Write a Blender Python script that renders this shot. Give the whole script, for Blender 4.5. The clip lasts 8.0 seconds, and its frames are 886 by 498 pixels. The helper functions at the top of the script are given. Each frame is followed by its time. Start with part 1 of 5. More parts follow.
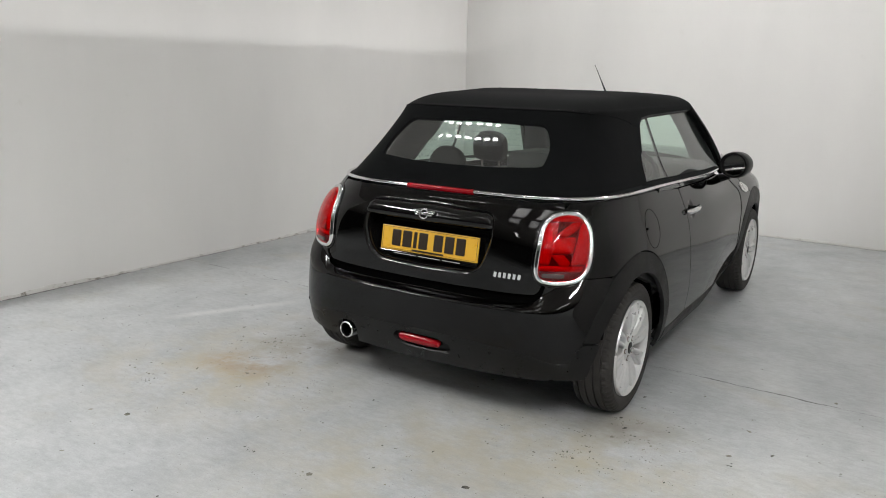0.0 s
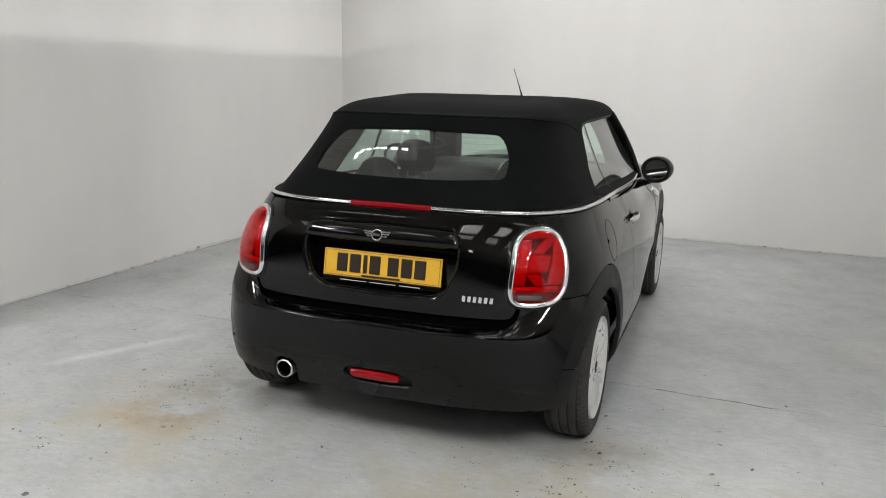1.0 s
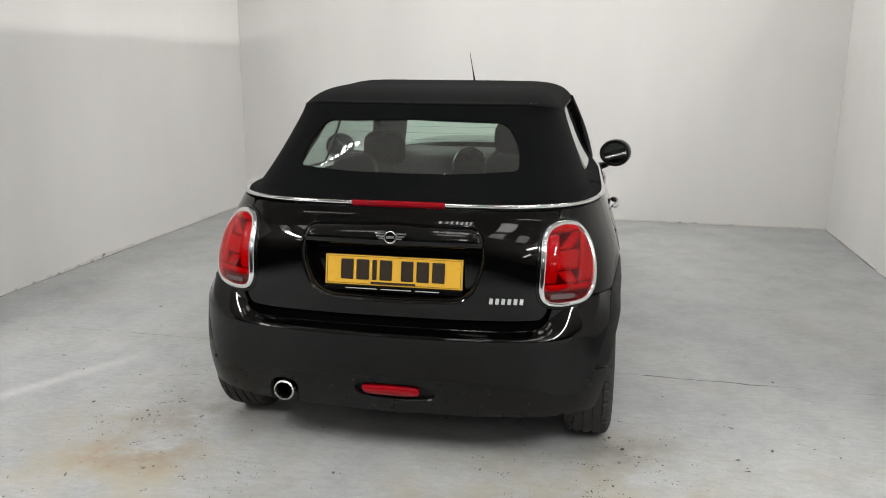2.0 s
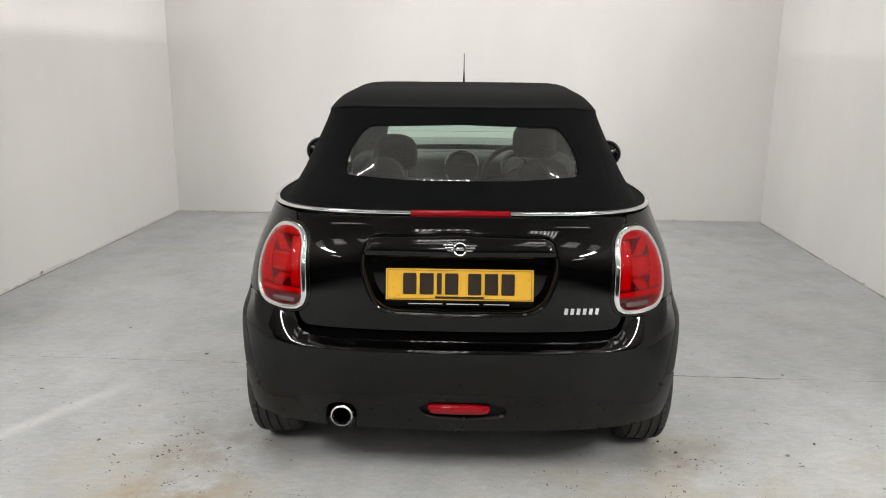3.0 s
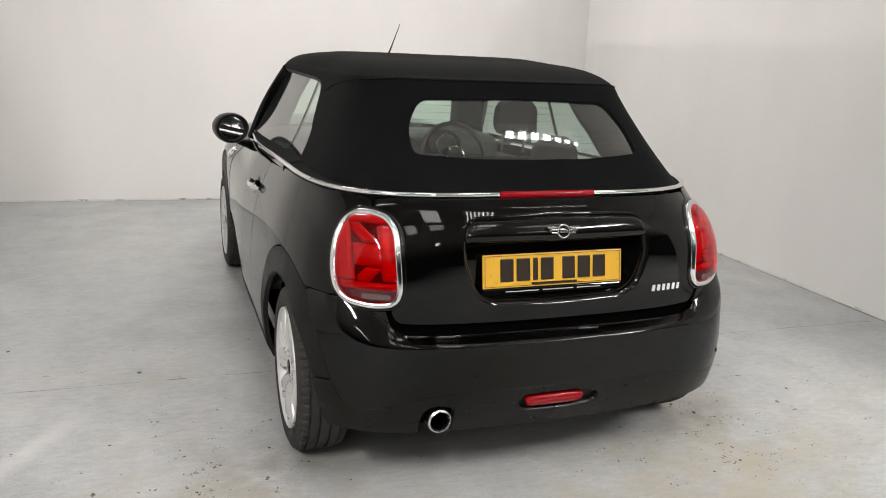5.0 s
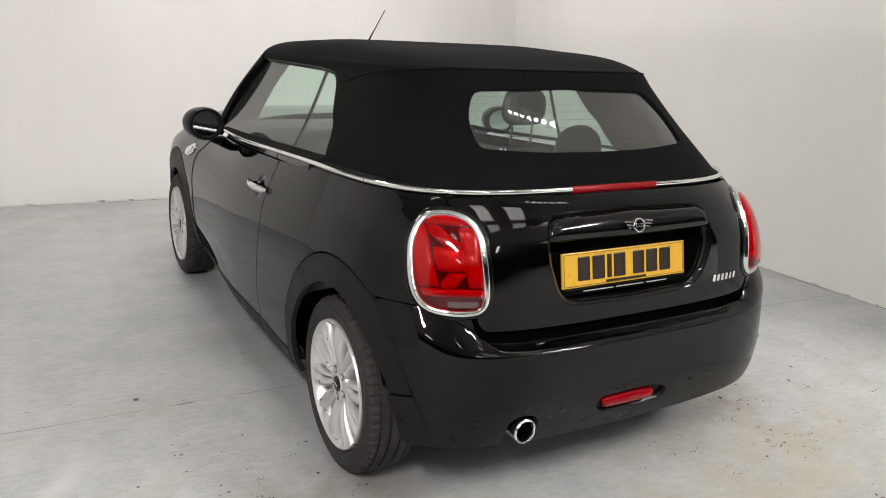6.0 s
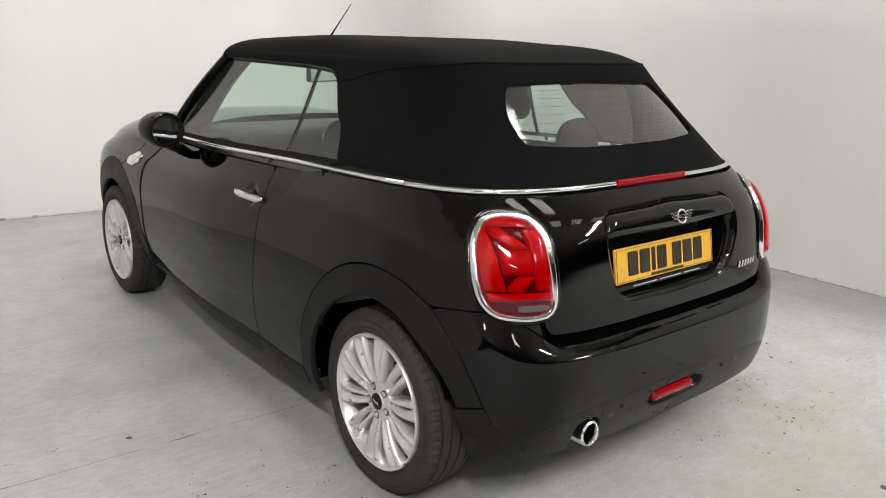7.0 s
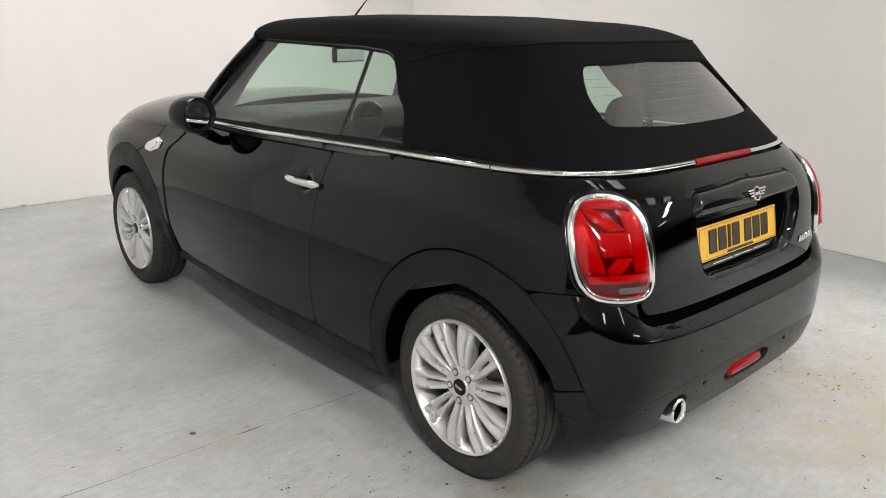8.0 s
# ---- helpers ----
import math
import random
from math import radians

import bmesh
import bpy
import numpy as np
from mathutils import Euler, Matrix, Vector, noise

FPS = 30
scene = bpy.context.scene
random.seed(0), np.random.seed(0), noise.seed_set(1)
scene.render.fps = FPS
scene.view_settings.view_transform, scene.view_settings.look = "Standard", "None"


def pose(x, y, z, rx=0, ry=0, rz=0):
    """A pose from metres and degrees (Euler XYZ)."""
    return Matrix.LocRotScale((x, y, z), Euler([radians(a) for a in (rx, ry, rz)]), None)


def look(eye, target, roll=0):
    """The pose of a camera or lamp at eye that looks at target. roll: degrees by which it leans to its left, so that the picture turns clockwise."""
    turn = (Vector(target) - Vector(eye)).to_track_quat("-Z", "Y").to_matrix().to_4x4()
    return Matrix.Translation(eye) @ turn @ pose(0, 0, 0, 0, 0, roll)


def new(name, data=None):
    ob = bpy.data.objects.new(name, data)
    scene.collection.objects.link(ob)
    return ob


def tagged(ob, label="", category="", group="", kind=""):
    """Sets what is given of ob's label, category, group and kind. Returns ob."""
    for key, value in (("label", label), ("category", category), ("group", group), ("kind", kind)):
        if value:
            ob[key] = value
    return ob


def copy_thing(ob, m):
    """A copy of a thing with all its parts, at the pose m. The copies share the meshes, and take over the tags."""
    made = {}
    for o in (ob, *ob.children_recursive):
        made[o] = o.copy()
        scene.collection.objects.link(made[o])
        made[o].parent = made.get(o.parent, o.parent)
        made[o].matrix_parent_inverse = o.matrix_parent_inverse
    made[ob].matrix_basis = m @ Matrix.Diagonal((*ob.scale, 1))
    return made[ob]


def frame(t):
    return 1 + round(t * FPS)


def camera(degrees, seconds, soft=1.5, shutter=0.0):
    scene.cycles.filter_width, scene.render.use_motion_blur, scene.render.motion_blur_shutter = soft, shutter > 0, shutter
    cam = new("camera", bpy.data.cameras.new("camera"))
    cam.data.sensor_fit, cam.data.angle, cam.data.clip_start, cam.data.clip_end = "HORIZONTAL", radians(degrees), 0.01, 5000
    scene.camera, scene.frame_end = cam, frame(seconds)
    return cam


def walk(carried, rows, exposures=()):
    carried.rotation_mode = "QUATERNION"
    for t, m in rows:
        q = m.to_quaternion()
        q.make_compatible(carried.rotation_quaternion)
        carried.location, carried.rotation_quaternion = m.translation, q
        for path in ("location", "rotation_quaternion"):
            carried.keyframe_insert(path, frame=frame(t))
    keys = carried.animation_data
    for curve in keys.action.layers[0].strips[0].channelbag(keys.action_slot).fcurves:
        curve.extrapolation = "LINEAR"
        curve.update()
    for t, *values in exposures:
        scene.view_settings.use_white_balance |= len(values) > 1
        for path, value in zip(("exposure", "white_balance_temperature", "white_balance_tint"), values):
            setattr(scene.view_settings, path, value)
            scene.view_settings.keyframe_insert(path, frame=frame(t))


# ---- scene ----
cam = camera(59.2, 8.0, soft=1.0)
PATH = [
    (0, (1.874, -3.339, 1.53), (0.841, -1.687, 1.081), 1.2),
    (0.5, (1.585, -3.259, 1.516), (0.713, -1.509, 1.093), 1.1),
    (1, (1.295, -3.243, 1.516), (0.615, -1.412, 1.087), 1.2),
    (1.2, (1.152, -3.255, 1.523), (0.554, -1.397, 1.09), 1.3),
    (2.5, (0.365, -3.112, 1.513), (0.155, -1.181, 1.04), 0.0),
    (3, (0.011, -3.101, 1.527), (-0.041, -1.157, 1.061), 0.5),
    (3.5, (-0.278, -3.011, 1.497), (-0.14, -1.071, 1.029), 0.8),
    (4, (-0.596, -2.881, 1.498), (-0.289, -0.969, 0.998), 1.8),
    (4.5, (-0.924, -2.808, 1.482), (-0.418, -0.943, 0.968), 2.7),
    (5, (-1.237, -2.694, 1.468), (-0.557, -0.881, 0.967), 2.7),
    (5.2, (-1.326, -2.617, 1.453), (-0.61, -0.819, 0.949), 2.5),
    (6.3, (-1.882, -2.167, 1.441), (-0.806, -0.559, 0.934), 2.6),
    (6.5, (-1.965, -2.095, 1.439), (-0.824, -0.529, 0.942), 2.5),
    (7, (-2.106, -1.885, 1.417), (-0.877, -0.394, 0.902), 1.6),
    (7.5, (-2.245, -1.724, 1.426), (-0.972, -0.285, 0.871), 1.1),
    (8, (-2.39, -1.599, 1.429), (-1.079, -0.202, 0.856), 1.0),
]
walk(cam, [(t, look(eye, target, roll)) for t, eye, target, roll in PATH],
     exposures=[(0, -0.08, 6360, 9), (1.2, -0.03, 6380, 9), (3, 0.17, 6540, 10), (5, 0.20, 6620, 11.5), (7, 0.27, 6610, 11), (8, 0.35, 6610, 11)])

# ---- world and light ----
world = bpy.data.worlds.new("world")
scene.world = world
world.use_nodes = True
world.node_tree.nodes["Background"].inputs[0].default_value = (0.9, 0.95, 1.0, 1)
world.node_tree.nodes["Background"].inputs[1].default_value = 0.05
scene.view_settings.exposure = 0.0

ROOM_TURN = -2.0          # the bay stands a little askew to the car


def panel_lamp(x, y, z, power, sx, sy, tint=(1.0, 0.97, 0.94)):
    data = bpy.data.lights.new("tube_light", "AREA")
    data.shape, data.size, data.size_y = "RECTANGLE", sx, sy
    data.energy, data.color = power, tint
    ob = new("tube_light", data)
    ob.matrix_basis = pose(0, 0, 0, 0, 0, ROOM_TURN) @ pose(x, y, z)
    return ob


# slim strips across the bay over the car's tail; a wider pair higher up over its bonnet, added unseen to brighten the
# back wall: x, y, z, power, length, width
BAY_LAMPS = [(-1.18, -0.27, 3.28, 1.0, 0.64, 0.018), (1.18, -0.27, 3.28, 1.0, 0.64, 0.018), (-0.9, 2.9, 3.9, 56, 1.15, 0.25), (0.9, 2.9, 3.9, 56, 1.15, 0.25)]
for x, y, z, power, long, wide in BAY_LAMPS:
    panel_lamp(x, y, z, power, long, wide)
# long strips of the hall: over the bays on both sides, and behind the camera
HALL_LAMPS = [(sx * 7.0, y, 4.25, 140 if sx < 0 else 385) for sx in (-1, 1) for y in (-2.2, 1.0, 4.2)]
HALL_LAMPS += [(sx * 3.5, -4.2, 4.4, 330) for sx in (-1, 1)] + [(x, -8.0, 4.4, 40) for x in (-4.5, 0.0, 4.5)]
for x, y, z, power in HALL_LAMPS:
    panel_lamp(x, y, z, power, 0.28, 2.2)
# square louvred panels in two rows over the bay's mouth
LOUVRE_LAMPS = [(x, -1.15, 4.4, 18) for x in (-0.15, 0.95)] + [(-3.45 + 1.1 * k, -2.6, 4.4, 11) for k in range(7)]
for x, y, z, power in LOUVRE_LAMPS:
    panel_lamp(x, y, z, power, 0.5, 0.9)
# ---- materials ----
def material(name, color, rough=0.5, metal=0.0, coat=0.0, spec=0.5):
    m = bpy.data.materials.new(name)
    m.use_nodes = True
    b = m.node_tree.nodes["Principled BSDF"]
    b.inputs["Base Color"].default_value = (*color, 1)
    b.inputs["Roughness"].default_value = rough
    b.inputs["Metallic"].default_value = metal
    b.inputs["Coat Weight"].default_value = coat
    b.inputs["Coat Roughness"].default_value = 0.02
    b.inputs["Specular IOR Level"].default_value = spec
    return m


def nodes_of(m):
    return m.node_tree.nodes, m.node_tree.links, m.node_tree.nodes["Principled BSDF"]


def tex_noise(m, scale, detail=6.0, rough=0.55, stretch=(1, 1, 1)):
    n, l, b = nodes_of(m)
    co, mp, t = n.new("ShaderNodeTexCoord"), n.new("ShaderNodeMapping"), n.new("ShaderNodeTexNoise")
    mp.inputs["Scale"].default_value = stretch
    t.inputs["Scale"].default_value, t.inputs["Detail"].default_value, t.inputs["Roughness"].default_value = scale, detail, rough
    l.new(co.outputs["Object"], mp.inputs["Vector"])
    l.new(mp.outputs["Vector"], t.inputs["Vector"])
    return t.outputs["Fac"]


def ramp(m, fac, stops):
    n, l, b = nodes_of(m)
    r = n.new("ShaderNodeValToRGB")
    while len(r.color_ramp.elements) < len(stops):
        r.color_ramp.elements.new(0.5)
    for e, (p, c) in zip(r.color_ramp.elements, stops):
        e.position, e.color = p, (*c, 1) if len(c) == 3 else c
    l.new(fac, r.inputs["Fac"])
    return r.outputs["Color"]


def mix(m, fac, a, b_, mode="MIX"):
    n, l, b = nodes_of(m)
    x = n.new("ShaderNodeMix")
    x.data_type, x.blend_type = "RGBA", mode
    for sock, v in ((x.inputs["Factor"], fac), (x.inputs[6], a), (x.inputs[7], b_)):
        if isinstance(v, (int, float)):
            sock.default_value = v
        elif isinstance(v, tuple):
            sock.default_value = (*v, 1)
        else:
            l.new(v, sock)
    return x.outputs[2]


def bump(m, height, strength=0.2, distance=0.01):
    n, l, b = nodes_of(m)
    x = n.new("ShaderNodeBump")
    x.inputs["Strength"].default_value, x.inputs["Distance"].default_value = strength, distance
    l.new(height, x.inputs["Height"])
    l.new(x.outputs["Normal"], b.inputs["Normal"])


def grey(v):
    return (v, v, v)


def spread(m, scale, lo, hi, key="Roughness", detail=5.0):
    """Let roughness vary between lo and hi."""
    n, l, b = nodes_of(m)
    r = n.new("ShaderNodeMapRange")
    r.inputs["From Min"].default_value, r.inputs["From Max"].default_value = 0.3, 0.7
    r.inputs["To Min"].default_value, r.inputs["To Max"].default_value = lo, hi
    l.new(tex_noise(m, scale, detail), r.inputs["Value"])
    l.new(r.outputs["Result"], b.inputs[key])


# stains: place, reach, strength, colour
BEIGE, RUST, GRIME = (0.40, 0.365, 0.27), (0.33, 0.245, 0.15), (0.24, 0.225, 0.20)
STAINS = ((-1.05, -0.7, 0.85, 0.9, BEIGE), (0.25, -1.1, 0.9, 0.6, BEIGE), (0.95, -0.55, 0.65, 0.75, BEIGE), (-1.13, -0.66, 0.20, 1.0, RUST),
          (-0.93, -0.64, 0.20, 1.0, RUST), (-0.86, -0.22, 0.34, 0.9, GRIME), (0.92, -0.22, 0.30, 0.75, GRIME), (-1.12, -0.28, 0.24, 0.6, GRIME), (-0.98, -0.50, 0.30, 0.6, GRIME), (0.45, -0.6, 0.5, 0.5, BEIGE))
# painted concrete floor: pale grey-green paint with yellowed stains, scuffs and chipped specks
floor_mat = material("painted_concrete", (0.42, 0.44, 0.43), 0.42)
n_, l_, b_ = nodes_of(floor_mat)
tone = ramp(floor_mat, tex_noise(floor_mat, 0.9, 8, 0.6), [(0.32, (0.355, 0.37, 0.375)), (0.5, (0.41, 0.425, 0.43)), (0.7, (0.46, 0.47, 0.465))])
cloud = ramp(floor_mat, tex_noise(floor_mat, 4.5, 10, 0.65), [(0.3, grey(0.88)), (0.58, grey(1.03))])
tone = mix(floor_mat, 1.0, tone, cloud, "MULTIPLY")
scuff = ramp(floor_mat, tex_noise(floor_mat, 17, 6, 0.7, (1, 2.2, 1)), [(0.3, grey(0.86)), (0.62, grey(1.06))])
tone = mix(floor_mat, 1.0, tone, scuff, "MULTIPLY")
grain = ramp(floor_mat, tex_noise(floor_mat, 120, 4, 0.7), [(0.3, grey(0.90)), (0.7, grey(1.07))])
tone = mix(floor_mat, 1.0, tone, grain, "MULTIPLY")
stain = ramp(floor_mat, tex_noise(floor_mat, 1.7, 6, 0.6, (1, 1.6, 1)), [(0.56, grey(0)), (0.72, grey(0.45))])
tone = mix(floor_mat, stain, tone, (0.36, 0.33, 0.26))
for cx, cy, rad, amount, tint in STAINS:
    geo, dist = n_.new("ShaderNodeTexCoord"), n_.new("ShaderNodeVectorMath")
    dist.operation = "DISTANCE"
    dist.inputs[1].default_value = (cx, cy, 0)
    l_.new(geo.outputs["Object"], dist.inputs[0])
    near = ramp(floor_mat, dist.outputs["Value"], [(rad * 0.15, grey(amount)), (rad, grey(0))])
    blot = ramp(floor_mat, tex_noise(floor_mat, 3.2, 10, 0.7), [(0.42, grey(0)), (0.62, grey(1))])
    tone = mix(floor_mat, mix(floor_mat, 1.0, near, blot, "MULTIPLY"), tone, tint)
# a pale streak of light across the floor, put into the paint's colour
def along(axis, start):
    co, less, dot = n_.new("ShaderNodeTexCoord"), n_.new("ShaderNodeVectorMath"), n_.new("ShaderNodeVectorMath")
    less.operation, dot.operation = "SUBTRACT", "DOT_PRODUCT"
    less.inputs[1].default_value, dot.inputs[1].default_value = start, axis
    l_.new(co.outputs["Object"], less.inputs[0])
    l_.new(less.outputs["Vector"], dot.inputs[0])
    return dot.outputs["Value"]


off_line = n_.new("ShaderNodeMath")
off_line.operation = "ABSOLUTE"
l_.new(along((0.886, -0.463, 0.0), (-1.846, -0.145, 0.0)), off_line.inputs[0])
light_streak = ramp(floor_mat, off_line.outputs[0], [(0.012, grey(0.6)), (0.06, grey(0))])
light_streak = mix(floor_mat, 1.0, light_streak, ramp(floor_mat, along((0.463, 0.886, 0.0), (-2.02, -0.48, 0.0)), [(0.0, grey(0)), (0.25, grey(1)), (0.85, grey(0.8)), (1.0, grey(0))]), "MULTIPLY")
light_streak = mix(floor_mat, 1.0, light_streak, ramp(floor_mat, tex_noise(floor_mat, 7.0, 8, 0.65), [(0.3, grey(0.45)), (0.6, grey(1))]), "MULTIPLY")
tone = mix(floor_mat, light_streak, tone, (0.64, 0.64, 0.62))
speck = ramp(floor_mat, tex_noise(floor_mat, 55, 3, 0.6), [(0.665, grey(0)), (0.71, grey(0.8))])
patchy = ramp(floor_mat, tex_noise(floor_mat, 2.3, 4, 0.6), [(0.45, grey(0)), (0.6, grey(1))])
speck = mix(floor_mat, 1.0, speck, patchy, "MULTIPLY")
tone = mix(floor_mat, speck, tone, (0.12, 0.115, 0.10))
l_.new(tone, b_.inputs["Base Color"])
spread(floor_mat, 3.0, 0.30, 0.55)
bump(floor_mat, tex_noise(floor_mat, 28, 8, 0.7), 0.12, 0.01)

# whitewashed plaster
wall_mat = material("white_plaster", (0.82, 0.81, 0.79), 0.75)
n_, l_, b_ = nodes_of(wall_mat)
tone = ramp(wall_mat, tex_noise(wall_mat, 0.8, 6, 0.55, (1, 1, 0.35)), [(0.3, (0.76, 0.75, 0.735)), (0.7, (0.84, 0.83, 0.81))])
dirt = ramp(wall_mat, tex_noise(wall_mat, 9, 8, 0.7), [(0.62, grey(0)), (0.8, grey(0.25))])
tone = mix(wall_mat, dirt, tone, (0.62, 0.60, 0.56))
l_.new(tone, b_.inputs["Base Color"])
spread(wall_mat, 2.0, 0.6, 0.9)
bump(wall_mat, tex_noise(wall_mat, 12, 9, 0.65), 0.10, 0.01)

chip_mat = material("chipped_plaster", (0.5, 0.48, 0.44), 0.9)
l_ = chip_mat.node_tree.links
l_.new(ramp(chip_mat, tex_noise(chip_mat, 14, 8, 0.7), [(0.30, (0.10, 0.095, 0.08)), (0.38, (0.40, 0.38, 0.34)), (0.46, (0.72, 0.71, 0.68))]), chip_mat.node_tree.nodes["Principled BSDF"].inputs["Base Color"])
bump(chip_mat, tex_noise(chip_mat, 40, 8, 0.7), 0.5, 0.01)
crack_mat = material("dark_crack", (0.07, 0.065, 0.06), 0.95)
spread(crack_mat, 20, 0.8, 1.0)
hall_mat = material("hall_cladding", (0.09, 0.09, 0.09), 0.7)
hall_mat.node_tree.links.new(ramp(hall_mat, tex_noise(hall_mat, 1.2), [(0.3, grey(0.03)), (0.7, grey(0.09))]), hall_mat.node_tree.nodes["Principled BSDF"].inputs["Base Color"])
ceil_mat = material("grey_roof_sheet", (0.05, 0.05, 0.05), 0.8)
ceil_mat.node_tree.links.new(ramp(ceil_mat, tex_noise(ceil_mat, 2.0), [(0.3, (0.40, 0.38, 0.36)), (0.7, (0.52, 0.50, 0.47))]), ceil_mat.node_tree.nodes["Principled BSDF"].inputs["Base Color"])
lamp_body_mat = material("lamp_body", grey(0.7), 0.4)

# car
paint_mat = material("black_metallic_paint", (0.03, 0.027, 0.026), 0.40, 1.0, 1.0)
n_, l_, b_ = nodes_of(paint_mat)
flake = ramp(paint_mat, tex_noise(paint_mat, 900, 2, 0.5), [(0.4, (0.0008, 0.0007, 0.0007)), (0.75, (0.0055, 0.005, 0.0047))])
l_.new(flake, b_.inputs["Base Color"])
spread(paint_mat, 60, 0.02, 0.04, "Coat Roughness")
b_.inputs["Coat IOR"].default_value = 1.38
b_.inputs["Specular Tint"].default_value = (0.1, 0.1, 0.1, 1)
gloss_mat = material("piano_black", grey(0.003), 0.06, 0.0, 0.0, spec=0.35)
spread(gloss_mat, 40, 0.05, 0.08)
satin_mat = material("satin_black_valance", grey(0.0035), 0.3, spec=0.27)
spread(satin_mat, 30, 0.26, 0.36)
trim_mat = material("black_grained_plastic", grey(0.007), 0.5, spec=0.2)
bump(trim_mat, tex_noise(trim_mat, 420, 3), 0.25, 0.002)
spread(trim_mat, 8, 0.42, 0.58)
# near-black, no gloss: shade of gaps, recesses and underside put into the colour
dark_mat = material("deep_shade_black", grey(0.002), 0.9, spec=0.0)
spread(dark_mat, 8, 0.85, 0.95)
cloth_mat = material("black_canvas", grey(0.005), 0.95, spec=0.06)
n_, l_, b_ = nodes_of(cloth_mat)
l_.new(ramp(cloth_mat, tex_noise(cloth_mat, 5, 8, 0.7), [(0.3, (0.0026, 0.0031, 0.0033)), (0.7, (0.0052, 0.0056, 0.0059))]), b_.inputs["Base Color"])
b_.inputs["Sheen Weight"].default_value, b_.inputs["Sheen Roughness"].default_value = 0.02, 0.5
bump(cloth_mat, tex_noise(cloth_mat, 260, 3), 0.12, 0.001)
chrome_mat = material("chrome", grey(0.78), 0.08, 1.0)
spread(chrome_mat, 20, 0.05, 0.12)
steel_mat = material("polished_steel", grey(0.82), 0.22, 1.0)
spread(steel_mat, 40, 0.18, 0.28)
rim_mat = material("silver_alloy", (0.68, 0.68, 0.68), 0.36, 0.6, 0.2)
spread(rim_mat, 15, 0.26, 0.36)
rubber_mat = material("tyre_rubber", grey(0.022), 0.75)
n_, l_, b_ = nodes_of(rubber_mat)
l_.new(ramp(rubber_mat, tex_noise(rubber_mat, 18, 8, 0.7), [(0.3, (0.015, 0.014, 0.0135)), (0.7, (0.033, 0.030, 0.027))]), b_.inputs["Base Color"])
bump(rubber_mat, tex_noise(rubber_mat, 160, 4), 0.2, 0.002)
disc_mat = material("brake_steel", (0.22, 0.19, 0.17), 0.45, 0.9)
spread(disc_mat, 25, 0.35, 0.6)
plate_mat = material("yellow_plate", (0.70, 0.40, 0.04), 0.3)
spread(plate_mat, 30, 0.25, 0.4)
ink_mat = material("dark_print", (0.02, 0.012, 0.006), 0.4)
white_print = material("white_print", grey(0.4), 0.5)
seat_mat = material("dark_seat_cloth", grey(0.03), 0.9)
seat_mat.node_tree.links.new(ramp(seat_mat, tex_noise(seat_mat, 60), [(0.3, grey(0.02)), (0.7, grey(0.045))]), seat_mat.node_tree.nodes["Principled BSDF"].inputs["Base Color"])
cabin_mat = material("cabin_plastic", grey(0.035), 0.55)
spread(cabin_mat, 12, 0.45, 0.65)
pillar_mat = material("grey_pillar_cloth", grey(0.11), 0.9)
bump(pillar_mat, tex_noise(pillar_mat, 500, 2), 0.2, 0.001)
spread(pillar_mat, 30, 0.85, 0.95)
red_mat = material("red_reflector", (0.24, 0.0015, 0.006), 0.12, 0.0, 0.1, spec=0.3)
spread(red_mat, 20, 0.08, 0.16)
red_dark = material("dark_red_housing", (0.05, 0.001, 0.002), 0.35, 0.0, 0.0, spec=0.2)
spread(red_dark, 20, 0.3, 0.4)
red_guide = material("red_light_guide", (0.35, 0.0015, 0.005), 0.25, 0.0, 0.0, spec=0.3)
spread(red_guide, 30, 0.15, 0.3)
clear_mat = material("clear_reflector", (0.16, 0.10, 0.10), 0.2, 0.6)
mirror_mat = material("mirror_glass", grey(0.9), 0.0, 1.0)


def glassy(name, tint, gloss=1.0, head_on=0.05, haze=0.0, rim_power=5.0):
    """A thin pane: tinted see-through with a glossy face, plus flat grey for dust and reflected haze."""
    m = bpy.data.materials.new(name)
    m.use_nodes = True
    n, l = m.node_tree.nodes, m.node_tree.links
    n.remove(n["Principled BSDF"])
    tr, gl, lw, mx = n.new("ShaderNodeBsdfTransparent"), n.new("ShaderNodeBsdfGlossy"), n.new("ShaderNodeLayerWeight"), n.new("ShaderNodeMixShader")
    df, mf = n.new("ShaderNodeBsdfDiffuse"), n.new("ShaderNodeMixShader")
    pw, rise = n.new("ShaderNodeMath"), n.new("ShaderNodeMapRange")
    tr.inputs["Color"].default_value = (*tint, 1)
    gl.inputs["Roughness"].default_value = 0.02
    gl.inputs["Color"].default_value = (gloss, gloss, gloss, 1)
    lw.inputs["Blend"].default_value = 0.5
    pw.operation = "POWER"
    pw.inputs[1].default_value = rim_power
    rise.inputs["To Min"].default_value, rise.inputs["To Max"].default_value = head_on, 1.0
    df.inputs["Color"].default_value = (0.5, 0.5, 0.5, 1)
    mf.inputs["Fac"].default_value = haze
    l.new(lw.outputs["Facing"], pw.inputs[0])
    l.new(pw.outputs[0], rise.inputs["Value"])
    l.new(tr.outputs["BSDF"], mf.inputs[1])
    l.new(df.outputs["BSDF"], mf.inputs[2])
    l.new(rise.outputs["Result"], mx.inputs["Fac"])
    l.new(mf.outputs["Shader"], mx.inputs[1])
    l.new(gl.outputs["BSDF"], mx.inputs[2])
    l.new(mx.outputs["Shader"], n["Material Output"].inputs["Surface"])
    return m


